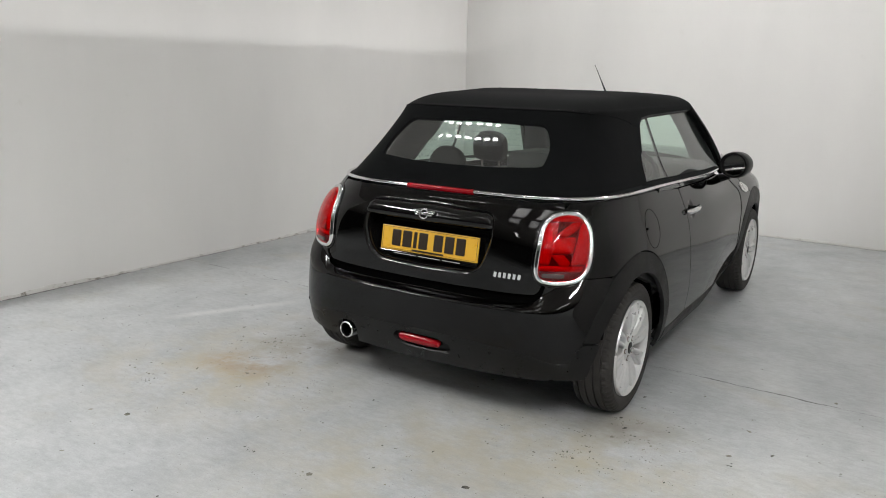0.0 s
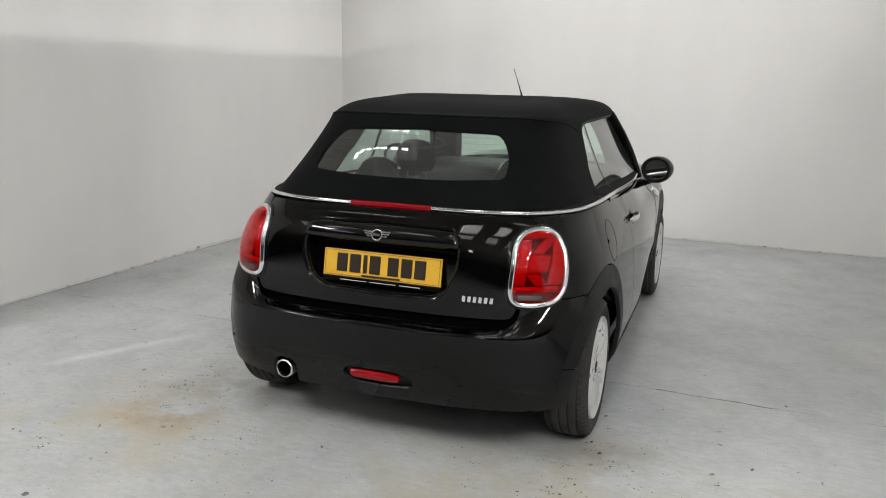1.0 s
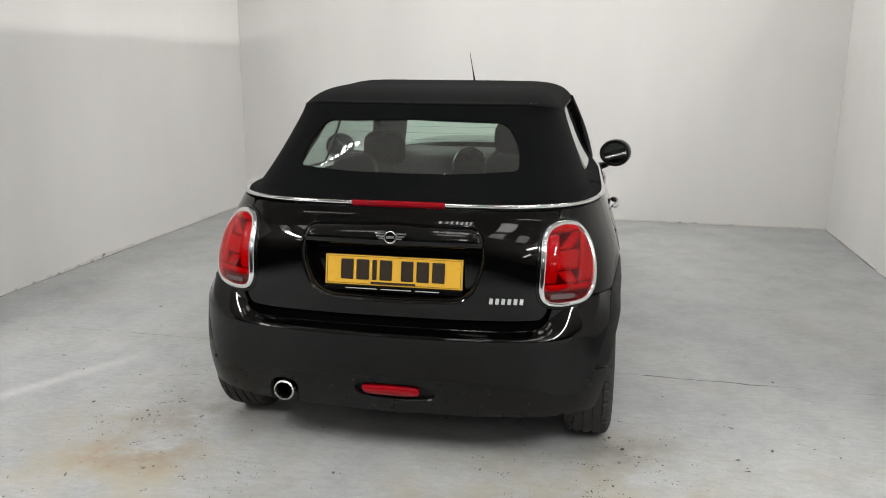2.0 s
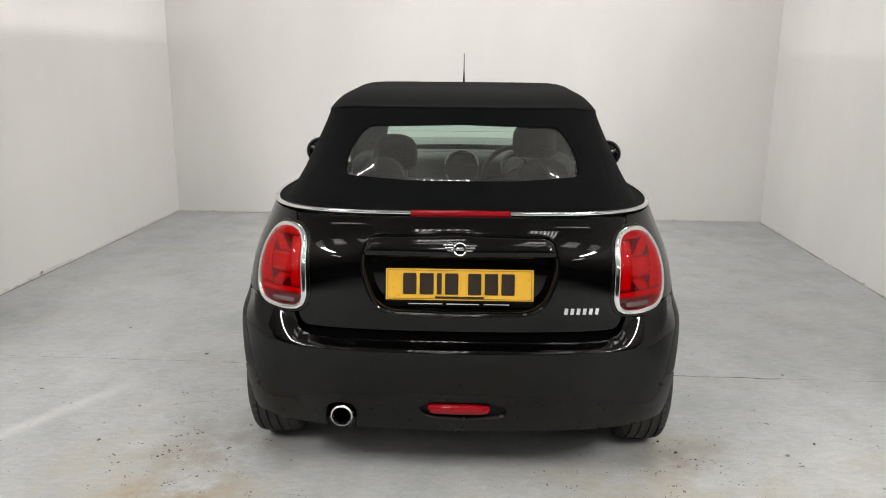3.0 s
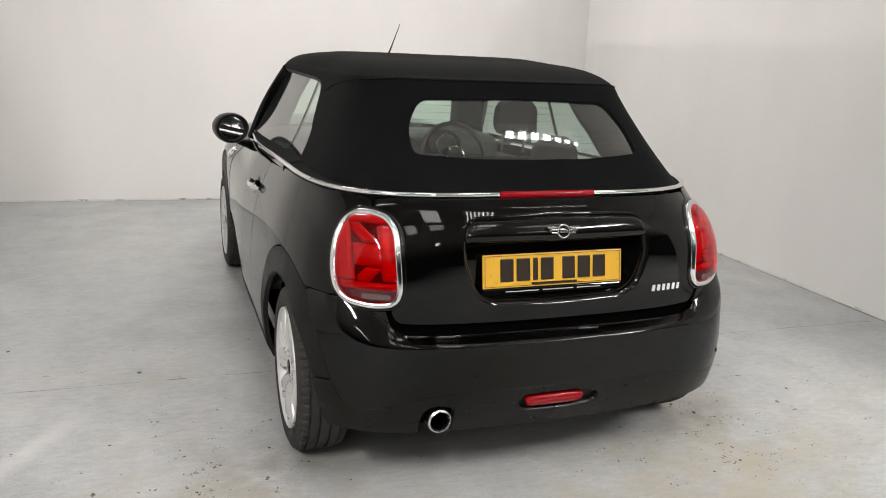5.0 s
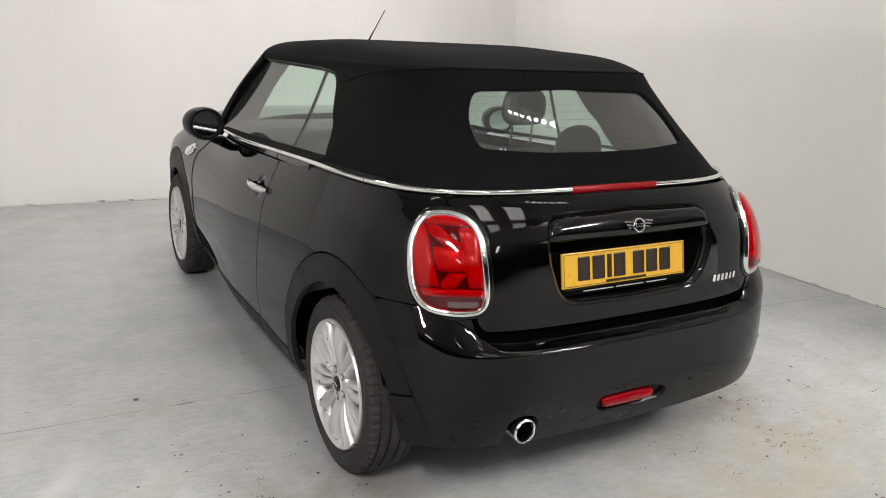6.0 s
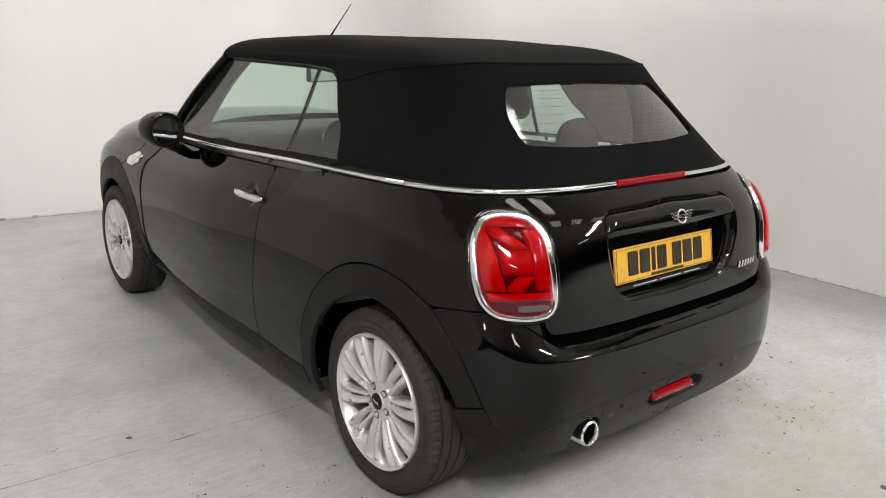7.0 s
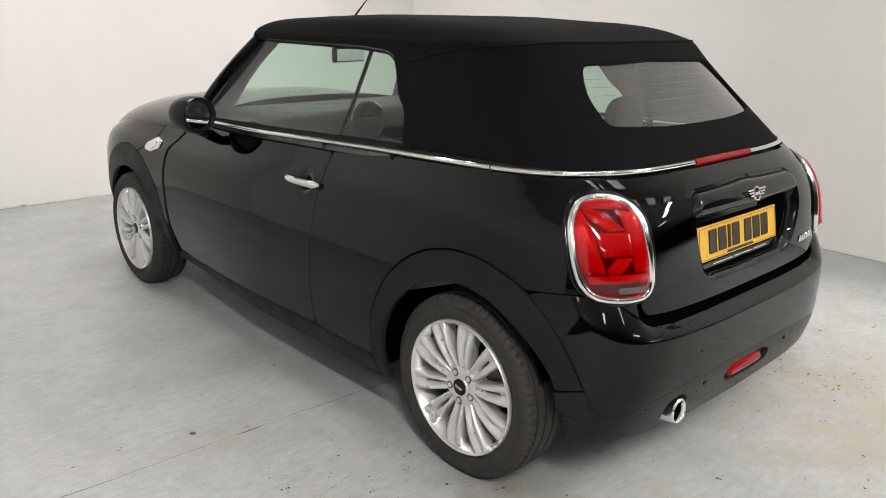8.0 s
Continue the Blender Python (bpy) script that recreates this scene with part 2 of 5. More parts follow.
glass_mat = glassy("green_tint_glass", (0.74, 0.86, 0.80), head_on=0.07, haze=0.024)
rear_glass_mat = glassy("rear_tint_glass", (0.74, 0.86, 0.80), head_on=0.12, haze=0.03, rim_power=3.2)
screen_mat = glassy("windscreen_glass", (0.80, 0.93, 0.86), head_on=0.05)
lens_mat = glassy("red_lens", (0.93, 0.04, 0.06), head_on=0.04)

# ---- mesh helpers ----
def mesh_object(name, verts, faces, mat, parent=None, label="", smooth=True, normals=None, inverse=None):
    me = bpy.data.meshes.new(name)
    me.from_pydata([tuple(map(float, v)) for v in verts], [], [tuple(int(i) for i in f) for f in faces])
    me.materials.append(mat)
    if smooth:
        me.polygons.foreach_set("use_smooth", [True] * len(me.polygons))
    me.update()
    if normals is not None:
        me.normals_split_custom_set_from_vertices([tuple(map(float, v)) for v in normals])
    ob = new(name, me)
    if parent is not None:
        ob.parent = parent
    if label:
        tagged(ob, label)
    return ob


def part(name, bm, mat, parent, label="", smooth=False, angle=35):
    """Link a bmesh as one mesh object under a thing or a part."""
    bmesh.ops.recalc_face_normals(bm, faces=bm.faces)
    me = bpy.data.meshes.new(name)
    if smooth:
        for f in bm.faces:
            f.smooth = True
        for e in bm.edges:
            if len(e.link_faces) == 2 and e.calc_face_angle(0) > radians(angle):
                e.smooth = False
    bm.to_mesh(me)
    bm.free()
    me.materials.append(mat)
    ob = new(name, me)
    if parent is not None:
        ob.parent = parent
    if label:
        tagged(ob, label)
    return ob


def box(bm, lo, hi, bevel=0.0, m=None, seg=2):
    b2 = bmesh.new()
    bmesh.ops.create_cube(b2, size=1)
    lo, hi = Vector(lo), Vector(hi)
    for v in b2.verts:
        v.co = Vector([(lo[i] + hi[i]) / 2 + v.co[i] * (hi[i] - lo[i]) for i in range(3)])
    if bevel:
        bmesh.ops.bevel(b2, geom=list(b2.edges), offset=bevel, segments=seg, affect="EDGES", profile=0.5)
    if m is not None:
        bmesh.ops.transform(b2, matrix=m, verts=b2.verts)
    me = bpy.data.meshes.new("tmp")
    b2.to_mesh(me)
    b2.free()
    bm.from_mesh(me)
    bpy.data.meshes.remove(me)
    return bm


def lathe(bm, profile, axis="x", segs=64, centre=(0, 0, 0), wobble=None, closed=False):
    """Turn a profile of (along the axis, radius) about the axis."""
    rings = []
    for k in range(segs):
        a = 2 * math.pi * k / segs
        ring = []
        for j, (h, r) in enumerate(profile):
            if wobble:
                r = wobble(j, k, r)
            c, s = r * math.cos(a), r * math.sin(a)
            p = {"x": (h, c, s), "y": (c, h, s), "z": (c, s, h)}[axis]
            ring.append(bm.verts.new((p[0] + centre[0], p[1] + centre[1], p[2] + centre[2])))
        rings.append(ring)
    m = len(profile)
    for k in range(segs):
        r0, r1 = rings[k], rings[(k + 1) % segs]
        for j in range(m if closed else m - 1):
            bm.faces.new((r0[j], r0[(j + 1) % m], r1[(j + 1) % m], r1[j]))
    return bm


def tube(bm, pts, radius, segs=10, closed=False, flat=1.0, up=(0, 0, 1)):
    """A rod along points; flat squeezes it along up."""
    pts = [Vector(p) for p in pts]
    n, rings = len(pts), []
    for i, p in enumerate(pts):
        a = pts[(i - 1) % n] if closed or i else p
        b = pts[(i + 1) % n] if closed or i < n - 1 else p
        t = (b - a).normalized()
        s = t.cross(Vector(up))
        if s.length < 1e-4:
            s = t.cross(Vector((1, 0, 0)))
        s.normalize()
        w = s.cross(t).normalized()
        r = radius[i] if isinstance(radius, (list, tuple)) else radius
        rings.append([bm.verts.new(p + s * r * math.cos(2 * math.pi * k / segs) + w * flat * r * math.sin(2 * math.pi * k / segs)) for k in range(segs)])
    for i in range(n if closed else n - 1):
        r0, r1 = rings[i], rings[(i + 1) % n]
        for k in range(segs):
            bm.faces.new((r0[k], r0[(k + 1) % segs], r1[(k + 1) % segs], r1[k]))
    if not closed:
        bm.faces.new(rings[0])
        bm.faces.new(rings[-1])
    return bm


def smoothstep(a, b, x):
    t = np.clip((np.asarray(x, float) - a) / (b - a), 0, 1)
    return t * t * (3 - 2 * t)


def spline(table):
    """A smooth curve through (x, value) pairs."""
    xs, ys = [np.array(c, float) for c in zip(*table)]
    d = np.diff(ys) / np.diff(xs)
    m = np.zeros(len(xs))
    m[0], m[-1] = d[0], d[-1]
    for i in range(1, len(xs) - 1):
        m[i] = 0 if d[i - 1] * d[i] <= 0 else 2 * d[i - 1] * d[i] / (d[i - 1] + d[i])

    def at(x):
        x = np.clip(np.asarray(x, float), xs[0], xs[-1])
        i = np.clip(np.searchsorted(xs, x) - 1, 0, len(xs) - 2)
        h = xs[i + 1] - xs[i]
        t = (x - xs[i]) / h
        return (2 * t**3 - 3 * t**2 + 1) * ys[i] + (t**3 - 2 * t**2 + t) * h * m[i] + (-2 * t**3 + 3 * t**2) * ys[i + 1] + (t**3 - t**2) * h * m[i + 1]

    return at


# ---- the car's outer skin: plan outlines stacked over the height ----
# car frame: y ahead, z up, rear axle at y 0; the skin runs from the tail's middle (u 0) round the corner and along the side
BELT = 1.005
YC, YF = 0.5, 2.15
half_low = spline([(0.16, 0.777), (0.2, 0.815), (0.3, 0.852), (0.45, 0.864), (0.55, 0.86), (0.65, 0.853), (0.75, 0.841), (0.85, 0.817), (0.93, 0.788), (0.98, 0.769), (1.005, 0.76)])
half_up = spline([(1.005, 0.704), (1.1, 0.653), (1.2, 0.61), (1.28, 0.577), (1.32, 0.562), (1.345, 0.556), (1.36, 0.54)])
front_low = spline([(0.16, 0.70), (0.30, 0.80), (0.50, 0.835), (0.65, 0.835), (0.75, 0.825), (0.82, 0.805), (0.87, 0.772), (1.005, 0.70)])
tail_low = spline([(0.16, -0.45), (0.23, -0.479), (0.32, -0.498), (0.45, -0.508), (0.6, -0.515), (0.7, -0.517), (0.8, -0.512), (0.87, -0.5), (0.92, -0.476), (0.96, -0.438), (0.99, -0.397), (1.005, -0.372)])
tail_up = spline([(1.005, -0.37), (1.1, -0.281), (1.2, -0.176), (1.29, -0.082), (1.33, -0.044), (1.35, -0.022), (1.36, 0.005)])
power_low = spline([(0.16, 5.6), (0.42, 4.95), (0.52, 4.75), (0.60, 4.65), (0.68, 4.6), (0.80, 4.4), (0.95, 3.95), (1.005, 4.1)])
power_up = spline([(1.005, 4.7), (1.2, 4.3), (1.36, 4.4)])
nose = spline([(0.16, 2.95), (0.35, 3.20), (0.55, 3.22), (0.70, 3.19), (0.80, 3.15), (0.90, 3.0), (1.005, 2.6)])


def belt_drop(y):
    return 0.055 * smoothstep(-0.05, 1.9, y)


_th = np.linspace(0, math.pi / 2, 400)
_x = 0.83 * np.sin(_th) ** (2 / 5.4)
_y = YC - 1.015 * np.cos(_th) ** (2 / 5.4)
_len = np.concatenate([[0], np.cumsum(np.hypot(np.diff(_x), np.diff(_y)))])
U1 = float(_len[-1])
U2 = U1 + YF - YC
_fx = 0.81 * np.cos(_th) ** (2 / 4.4)
_fy = 1.02 * np.sin(_th) ** (2 / 4.4)
_flen = np.concatenate([[0], np.cumsum(np.hypot(np.diff(_fx), np.diff(_fy)))])
U3 = U2 + float(_flen[-1])


def skin_raw(u, q):
    u, q = np.broadcast_arrays(np.asarray(u, float), np.asarray(q, float))
    s, v = np.where(u < 0, -1.0, 1.0), np.abs(u)
    up = q > BELT
    a = np.where(up, half_up(q), half_low(q))
    tail = np.where(up, tail_up(q), tail_low(q))
    p = np.where(up, power_up(q), power_low(q))
    th = np.interp(v, _len, _th)
    x = a * np.sin(th) ** (2 / p)
    y = YC - (YC - tail) * np.cos(th) ** (2 / p)
    ym = YC + (v - U1)
    mid = (v > U1) & (v <= U2)
    w = smoothstep(1.1, YF, np.minimum(ym, YF))
    am = np.where(up, a + 0.018 * smoothstep(0.5, 1.5, ym), a * (1 - w) + front_low(q) * w)
    x, y = np.where(mid, am, x), np.where(mid, ym, y)
    tf = np.interp(v - U2, _flen, _th)
    far = v > U2
    x = np.where(far, front_low(q) * np.cos(tf) ** (2 / 4.4), x)
    y = np.where(far, YF + (nose(q) - YF) * np.sin(tf) ** (2 / 4.4), y)
    w = np.where(up, np.clip((1.36 - q) / 0.355, 0, 1), smoothstep(0.62, BELT, q))
    return np.stack([s * x, y, q - belt_drop(y) * w], -1)


def skin_normal(u, q, shape=None):
    shape = shape or skin_raw
    e = 0.004
    q = np.asarray(q, float)
    lo = np.where((q > BELT) & (q - e <= BELT), q, q - e)
    hi = np.where((q <= BELT) & (q + e > BELT), q, q + e)
    du = shape(np.asarray(u) + e, q) - shape(np.asarray(u) - e, q)
    dq = shape(u, hi) - shape(u, lo)
    n = np.cross(du, dq)
    n = n / np.maximum(np.linalg.norm(n, axis=-1, keepdims=True), 1e-9)
    return n


def bumper_raw(u, q):
    """The skin with the rear bumper standing proud of it: a sloping shelf down to a crease that sweeps up outside the lamps."""
    base = skin_raw(u, q)
    n = skin_normal(u, q)
    v = np.abs(np.asarray(u, float))
    top, fold = shelf_top(v), shelf_fold(v)
    s = (q - fold) / (top - fold)
    shelf = np.clip(1 - 0.5 * (s + np.sqrt(s * s + 0.016)), 0, 1)
    shelf = shelf + 0.3 * smoothstep(0.56, 0.66, v) * shelf * (1 - shelf)
    depth = 0.050 * (1 - smoothstep(0.50, 1.33, v))
    low = 1 - 0.35 * smoothstep(0.40, 0.22, q)
    flush = 1 - smoothstep(0.67, 0.86, v) * smoothstep(0.58, 0.69, q)
    return base + n * (depth * shelf * low * flush)[..., None]


shelf_top = spline([(0.0, 0.573), (0.25, 0.574), (0.47, 0.579), (0.54, 0.589), (0.60, 0.624), (0.66, 0.666), (0.72, 0.694), (0.78, 0.745), (0.84, 0.80), (1.3, 0.90)])
shelf_fold = spline([(0.0, 0.552), (0.25, 0.553), (0.40, 0.557), (0.55, 0.561), (0.62, 0.564), (0.66, 0.572), (0.70, 0.597), (0.735, 0.632), (0.765, 0.672), (0.785, 0.712), (0.84, 0.76), (1.3, 0.86)])


def rear(x, z):
    """Skin coordinates of a point of the tail."""
    q = float(z)
    a = float(half_up(q) if q > BELT else half_low(q))
    p = float(power_up(q) if q > BELT else power_low(q))
    th = math.asin(min(1, abs(x) / a) ** (p / 2))
    return (math.copysign(float(np.interp(th, _th, _len)), x), q)


def side(y, z):
    """Skin coordinates of a point of the flank, at its height over the ground."""
    q = float(z)
    for _ in range(3):
        w = np.clip((1.36 - q) / 0.355, 0, 1) if q > BELT else smoothstep(0.62, BELT, q)
        q = float(z + belt_drop(y) * w)
    if y > YF:
        t = min(1, (y - YF) / (float(nose(q)) - YF)) ** (4.4 / 2)
        return (U2 + float(np.interp(math.asin(t), _th, _flen)), q)
    if y > YC:
        return (U1 + y - YC, q)
    tail = float(tail_up(q) if q > BELT else tail_low(q))
    p = float(power_up(q) if q > BELT else power_low(q))
    th = math.acos(min(1, (YC - y) / (YC - tail)) ** (p / 2))
    return (float(np.interp(th, _th, _len)), q)


def loop(points, r=0.02, step=0.004, closed=True):
    """A dense outline through corners, each rounded by r (or by its own third number)."""
    pts = [(p[0], p[1], p[2] if len(p) > 2 else r) for p in points]
    n, out = len(pts), []
    for i in range(n):
        p = np.array(pts[i][:2])
        if not closed and i in (0, n - 1):
            out.append(p)
            continue
        a, b = np.array(pts[i - 1][:2]), np.array(pts[(i + 1) % n][:2])
        da, db = np.linalg.norm(a - p), np.linalg.norm(b - p)
        c = min(pts[i][2], da * 0.49, db * 0.49)
        p0, p1 = p + (a - p) / da * c, p + (b - p) / db * c
        for t in np.linspace(0, 1, max(2, int(c / step) + 2)):
            out.append((1 - t) ** 2 * p0 + 2 * t * (1 - t) * p + t * t * p1)
    dense, m = [], len(out)
    for i in range(m if closed else m - 1):
        a, b = out[i], out[(i + 1) % m]
        k = max(1, int(np.linalg.norm(b - a) / step))
        dense += [a + (b - a) * j / k for j in range(k)]
    if not closed:
        dense.append(out[-1])
    return np.array(dense)


def shrink(pl, d):
    """Move a closed outline inwards by d."""
    t = np.roll(pl, -2, 0) - np.roll(pl, 2, 0)
    t /= np.maximum(np.linalg.norm(t, axis=1, keepdims=True), 1e-9)
    area = np.sum(pl[:, 0] * np.roll(pl[:, 1], -1) - pl[:, 1] * np.roll(pl[:, 0], -1))
    return pl + np.stack([-t[:, 1], t[:, 0]], 1) * d * np.sign(area)


def inside(pl, x, y):
    res = np.zeros(x.shape, bool)
    xs, ys = pl[:, 0], pl[:, 1]
    x2, y2 = np.roll(xs, -1), np.roll(ys, -1)
    for i in range(len(pl)):
        if ys[i] != y2[i]:
            c = ((ys[i] > y) != (y2[i] > y)) & (x < (x2[i] - xs[i]) * (y - ys[i]) / (y2[i] - ys[i]) + xs[i])
            res ^= c
    return res


def nearest(pl, p):
    best = np.full(len(p), 1e9)
    at = np.zeros_like(p)
    for k in range(0, len(p), 400):
        d = ((p[k : k + 400, None, :] - pl[None]) ** 2).sum(-1)
        i = d.argmin(1)
        best[k : k + 400], at[k : k + 400] = np.sqrt(d.min(1)), pl[i]
    return best, at


def panel(name, mat, parent, outer, holes=(), shape=None, off=0.0, rim=0.012, h=0.013, gap=0.0027, mirror=False, label="", swell=None):
    """A sheet of the skin within an outline, its edges turned inwards by rim. swell(d): how far it stands out d from its edge."""
    shape = shape or skin_raw
    outer = shrink(outer, gap)
    holes = [shrink(x, -gap) for x in holes]
    lines = np.concatenate([outer, *holes])
    lo, hi = outer.min(0) - h, outer.max(0) + h
    nu, nq = int((hi[0] - lo[0]) / h) + 2, int((hi[1] - lo[1]) / h) + 2
    gu, gq = np.meshgrid(lo[0] + h * np.arange(nu), lo[1] + h * np.arange(nq), indexing="ij")
    cu, cq = gu[:-1, :-1] + h / 2, gq[:-1, :-1] + h / 2
    keep = inside(outer, cu, cq)
    for x in holes:
        keep &= ~inside(x, cu, cq)
    idx = -np.ones(gu.shape, int)
    uv, faces = [], []
    count = {}
    for i, j in zip(*np.nonzero(keep)):
        f = []
        for a, b in ((i, j), (i + 1, j), (i + 1, j + 1), (i, j + 1)):
            if idx[a, b] < 0:
                idx[a, b] = len(uv)
                uv.append((gu[a, b], gq[a, b]))
            f.append(idx[a, b])
        faces.append(f)
        for a, b in zip(f, f[1:] + f[:1]):
            count[(a, b)] = count.get((a, b), 0) + 1
    uv = np.array(uv)
    border = [(a, b) for a, b in count if (b, a) not in count]
    edge = np.array(sorted({i for e in border for i in e}))
    _, uv[edge] = nearest(lines, uv[edge])
    if mirror:
        uv[:, 0] *= -1
        lines = lines * np.array([-1, 1])
        faces = [f[::-1] for f in faces]
        border = [(b, a) for a, b in border]
    pos, nor = shape(uv[:, 0], uv[:, 1]), skin_normal(uv[:, 0], uv[:, 1], shape)
    o = np.full(len(uv), off)
    if swell:
        d, _ = nearest(lines, uv)
        o = o + swell(d)
    pos = pos + nor * o[:, None]
    verts, norms = list(pos), list(nor)
    back, lip = {}, {}
    if rim:
        tdir = {}
        for a, b in border:
            t = pos[b] - pos[a]
            out = np.cross(t, nor[a])
            for k in (a, b):
                tdir[k] = tdir.get(k, 0) + out
        for k, out in tdir.items():
            out = out / max(np.linalg.norm(out), 1e-9)
            lip[k] = len(verts)
            verts.append(pos[k] + out * 0.0012 - nor[k] * 0.0012)
            norms.append((out + nor[k]) / np.linalg.norm(out + nor[k]))
            back[k] = len(verts)
            verts.append(pos[k] + out * 0.0012 - nor[k] * rim)
            norms.append(out)
        for a, b in border:
            faces.append((b, a, lip[a], lip[b]))
            faces.append((lip[b], lip[a], back[a], back[b]))
    return mesh_object(name, verts, faces, mat, parent, label, normals=None if swell else norms)


def ribbon(bm, uq, width, height, shape=None, off=0.0, segs=6, closed=False, mirror=False):
    """A half-round bead along a line on the skin."""
    shape = shape or skin_raw
    uq = np.array(uq, float)
    if mirror:
        uq = uq * np.array([-1, 1])
    pos, nor = shape(uq[:, 0], uq[:, 1]), skin_normal(uq[:, 0], uq[:, 1], shape)
    n = len(pos)
    t = np.roll(pos, -1, 0) - np.roll(pos, 1, 0)
    if not closed:
        t[0], t[-1] = pos[1] - pos[0], pos[-1] - pos[-2]
    t /= np.maximum(np.linalg.norm(t, axis=1, keepdims=True), 1e-9)
    w = np.cross(nor, t)
    rings = []
    for i in range(n):
        ring = []
        for k in range(segs + 1):
            a = math.pi * k / segs
            ring.append(bm.verts.new(pos[i] + w[i] * width / 2 * math.cos(a) + nor[i] * (off + height * math.sin(a))))
        ring.append(bm.verts.new(pos[i] - w[i] * width / 2 + nor[i] * (off - 0.006)))
        ring.append(bm.verts.new(pos[i] + w[i] * width / 2 + nor[i] * (off - 0.006)))
        rings.append(ring)
    m = len(rings[0])
    for i in range(n if closed else n - 1):
        r0, r1 = rings[i], rings[(i + 1) % n]
        for k in range(m):
            bm.faces.new((r0[k], r0[(k + 1) % m], r1[(k + 1) % m], r1[k]))
    if not closed:
        bm.faces.new(rings[0])
        bm.faces.new(rings[-1])
    return bm


def circle_arc(cy, cz, r, a0, a1, step=3):
    """Side points (y, z) on an arc, degrees from ahead, upwards."""
    k = max(2, int(abs(a1 - a0) / step))
    return [(cy + r * math.cos(radians(a0 + (a1 - a0) * i / k)), cz + r * math.sin(radians(a0 + (a1 - a0) * i / k))) for i in range(k + 1)]

# ---- the photo bay ----
room_m = pose(0, 0, 0, 0, 0, ROOM_TURN)
BAY_L, BAY_R, BAY_B, BAY_F = -3.115, 2.80, 4.70, -1.9


def room_block(name, lo, hi, mat, label, category, bevel=0.0):
    ob = part(name, box(bmesh.new(), lo, hi, bevel), mat, None)
    ob.matrix_basis = room_m
    return tagged(ob, label, category, kind="structure")


def plane_grid(name, lo, hi, step, mat, bumpy):
    nx, ny = int((hi[0] - lo[0]) / step) + 1, int((hi[1] - lo[1]) / step) + 1
    xs, ys = np.linspace(lo[0], hi[0], nx), np.linspace(lo[1], hi[1], ny)
    verts = [(x, y, bumpy * noise.noise((x * 1.3, y * 1.3, 0))) for x in xs for y in ys]
    faces = [(i * ny + j, (i + 1) * ny + j, (i + 1) * ny + j + 1, i * ny + j + 1) for i in range(nx - 1) for j in range(ny - 1)]
    return mesh_object(name, verts, faces, mat)


floor_ob = plane_grid("floor", (-14, -18), (14, 7), 0.5, floor_mat, 0.0)
floor_ob.matrix_basis = room_m
tagged(floor_ob, "pale grey painted concrete floor with stains and chipped specks", "floor", kind="structure")
WALL_TOP = 3.2
room_block("wall_back", (BAY_L - 0.15, BAY_B, -0.02), (BAY_R + 0.15, BAY_B + 0.15, WALL_TOP), wall_mat, "white plastered wall closing the bay behind the car", "wall")
room_block("wall_left", (BAY_L - 0.15, BAY_F, -0.02), (BAY_L, BAY_B - 0.002, WALL_TOP), wall_mat, "white plastered side wall with a chipped foot", "wall")
room_block("wall_right", (BAY_R, BAY_F, -0.02), (BAY_R + 0.15, BAY_B - 0.002, WALL_TOP), wall_mat, "white plastered side wall with a scuffed foot", "wall")
room_block("hall_wall_left", (-13.2, -17.5, -0.02), (-13.0, 6.5, 4.75), hall_mat, "dim grey cladding wall of the hall", "wall")
room_block("hall_wall_right", (13.0, -17.5, -0.02), (13.2, 6.5, 4.75), hall_mat, "dim grey cladding wall of the hall", "wall")
room_block("hall_wall_back", (-13.0, -17.5, -0.02), (13.0, -17.3, 4.75), hall_mat, "dim grey cladding wall of the hall", "wall")
room_block("hall_wall_front", (-13.0, 6.3, -0.02), (13.0, 6.5, 4.75), hall_mat, "dim grey cladding wall of the hall", "wall")
room_block("ceiling", (-13.2, -17.5, 4.75), (13.2, 6.5, 4.9), ceil_mat, "grey sheet roof over the hall", "ceiling")


def tube_fixture(x, y, z, wx, wy, bars=(6, 0.009), split_x=None):
    """A strip light: a housing over the light, with louvre bars across it."""
    bm = bmesh.new()
    box(bm, (-wx / 2 - 0.02, -wy / 2 - 0.02, 0.005), (wx / 2 + 0.02, wy / 2 + 0.02, 0.06), 0.008)
    long_x = wx > wy
    split_x = long_x if split_x is None else split_x
    for k in (-0.35, 0.35):
        p = (wx * k, 0, 0.05) if long_x else (0, wy * k, 0.05)
        tube(bm, [p, (p[0], p[1], 4.75 - z)], 0.006, 6)
    ob = part("ceiling_light", bm, lamp_body_mat, None)
    ob.matrix_basis = room_m @ pose(x, y, z)
    tagged(ob, "long white strip light hung out of view from the roof", "ceiling light", "strip lights")
    n, wide = bars
    for i in range(n + 1):
        c = -0.5 + i / n
        lo = (wx * c - wide, -wy / 2 - 0.01, -0.03) if split_x else (-wx / 2 - 0.01, wy * c - wide, -0.03)
        hi = (wx * c + wide, wy / 2 + 0.01, -0.004) if split_x else (wx / 2 + 0.01, wy * c + wide, -0.004)
        part("louvre", box(bmesh.new(), lo, hi), lamp_body_mat, ob)


# housings for the tail strips and for the added bonnet pair
for x, y, z, power, long, wide in BAY_LAMPS:
    tube_fixture(x, y, z, long, wide + 0.06, (7, 0.014))
for x, y, z, power in HALL_LAMPS:
    tube_fixture(x, y, z, 0.28, 2.2)
for x, y, z, power in LOUVRE_LAMPS:
    tube_fixture(x, y, z, 0.5, 0.9, (7, 0.021), True)

# ---- the car ----
car = new("car")
tagged(car, "black two-door convertible with black canvas roof, parked in the bay", "car")
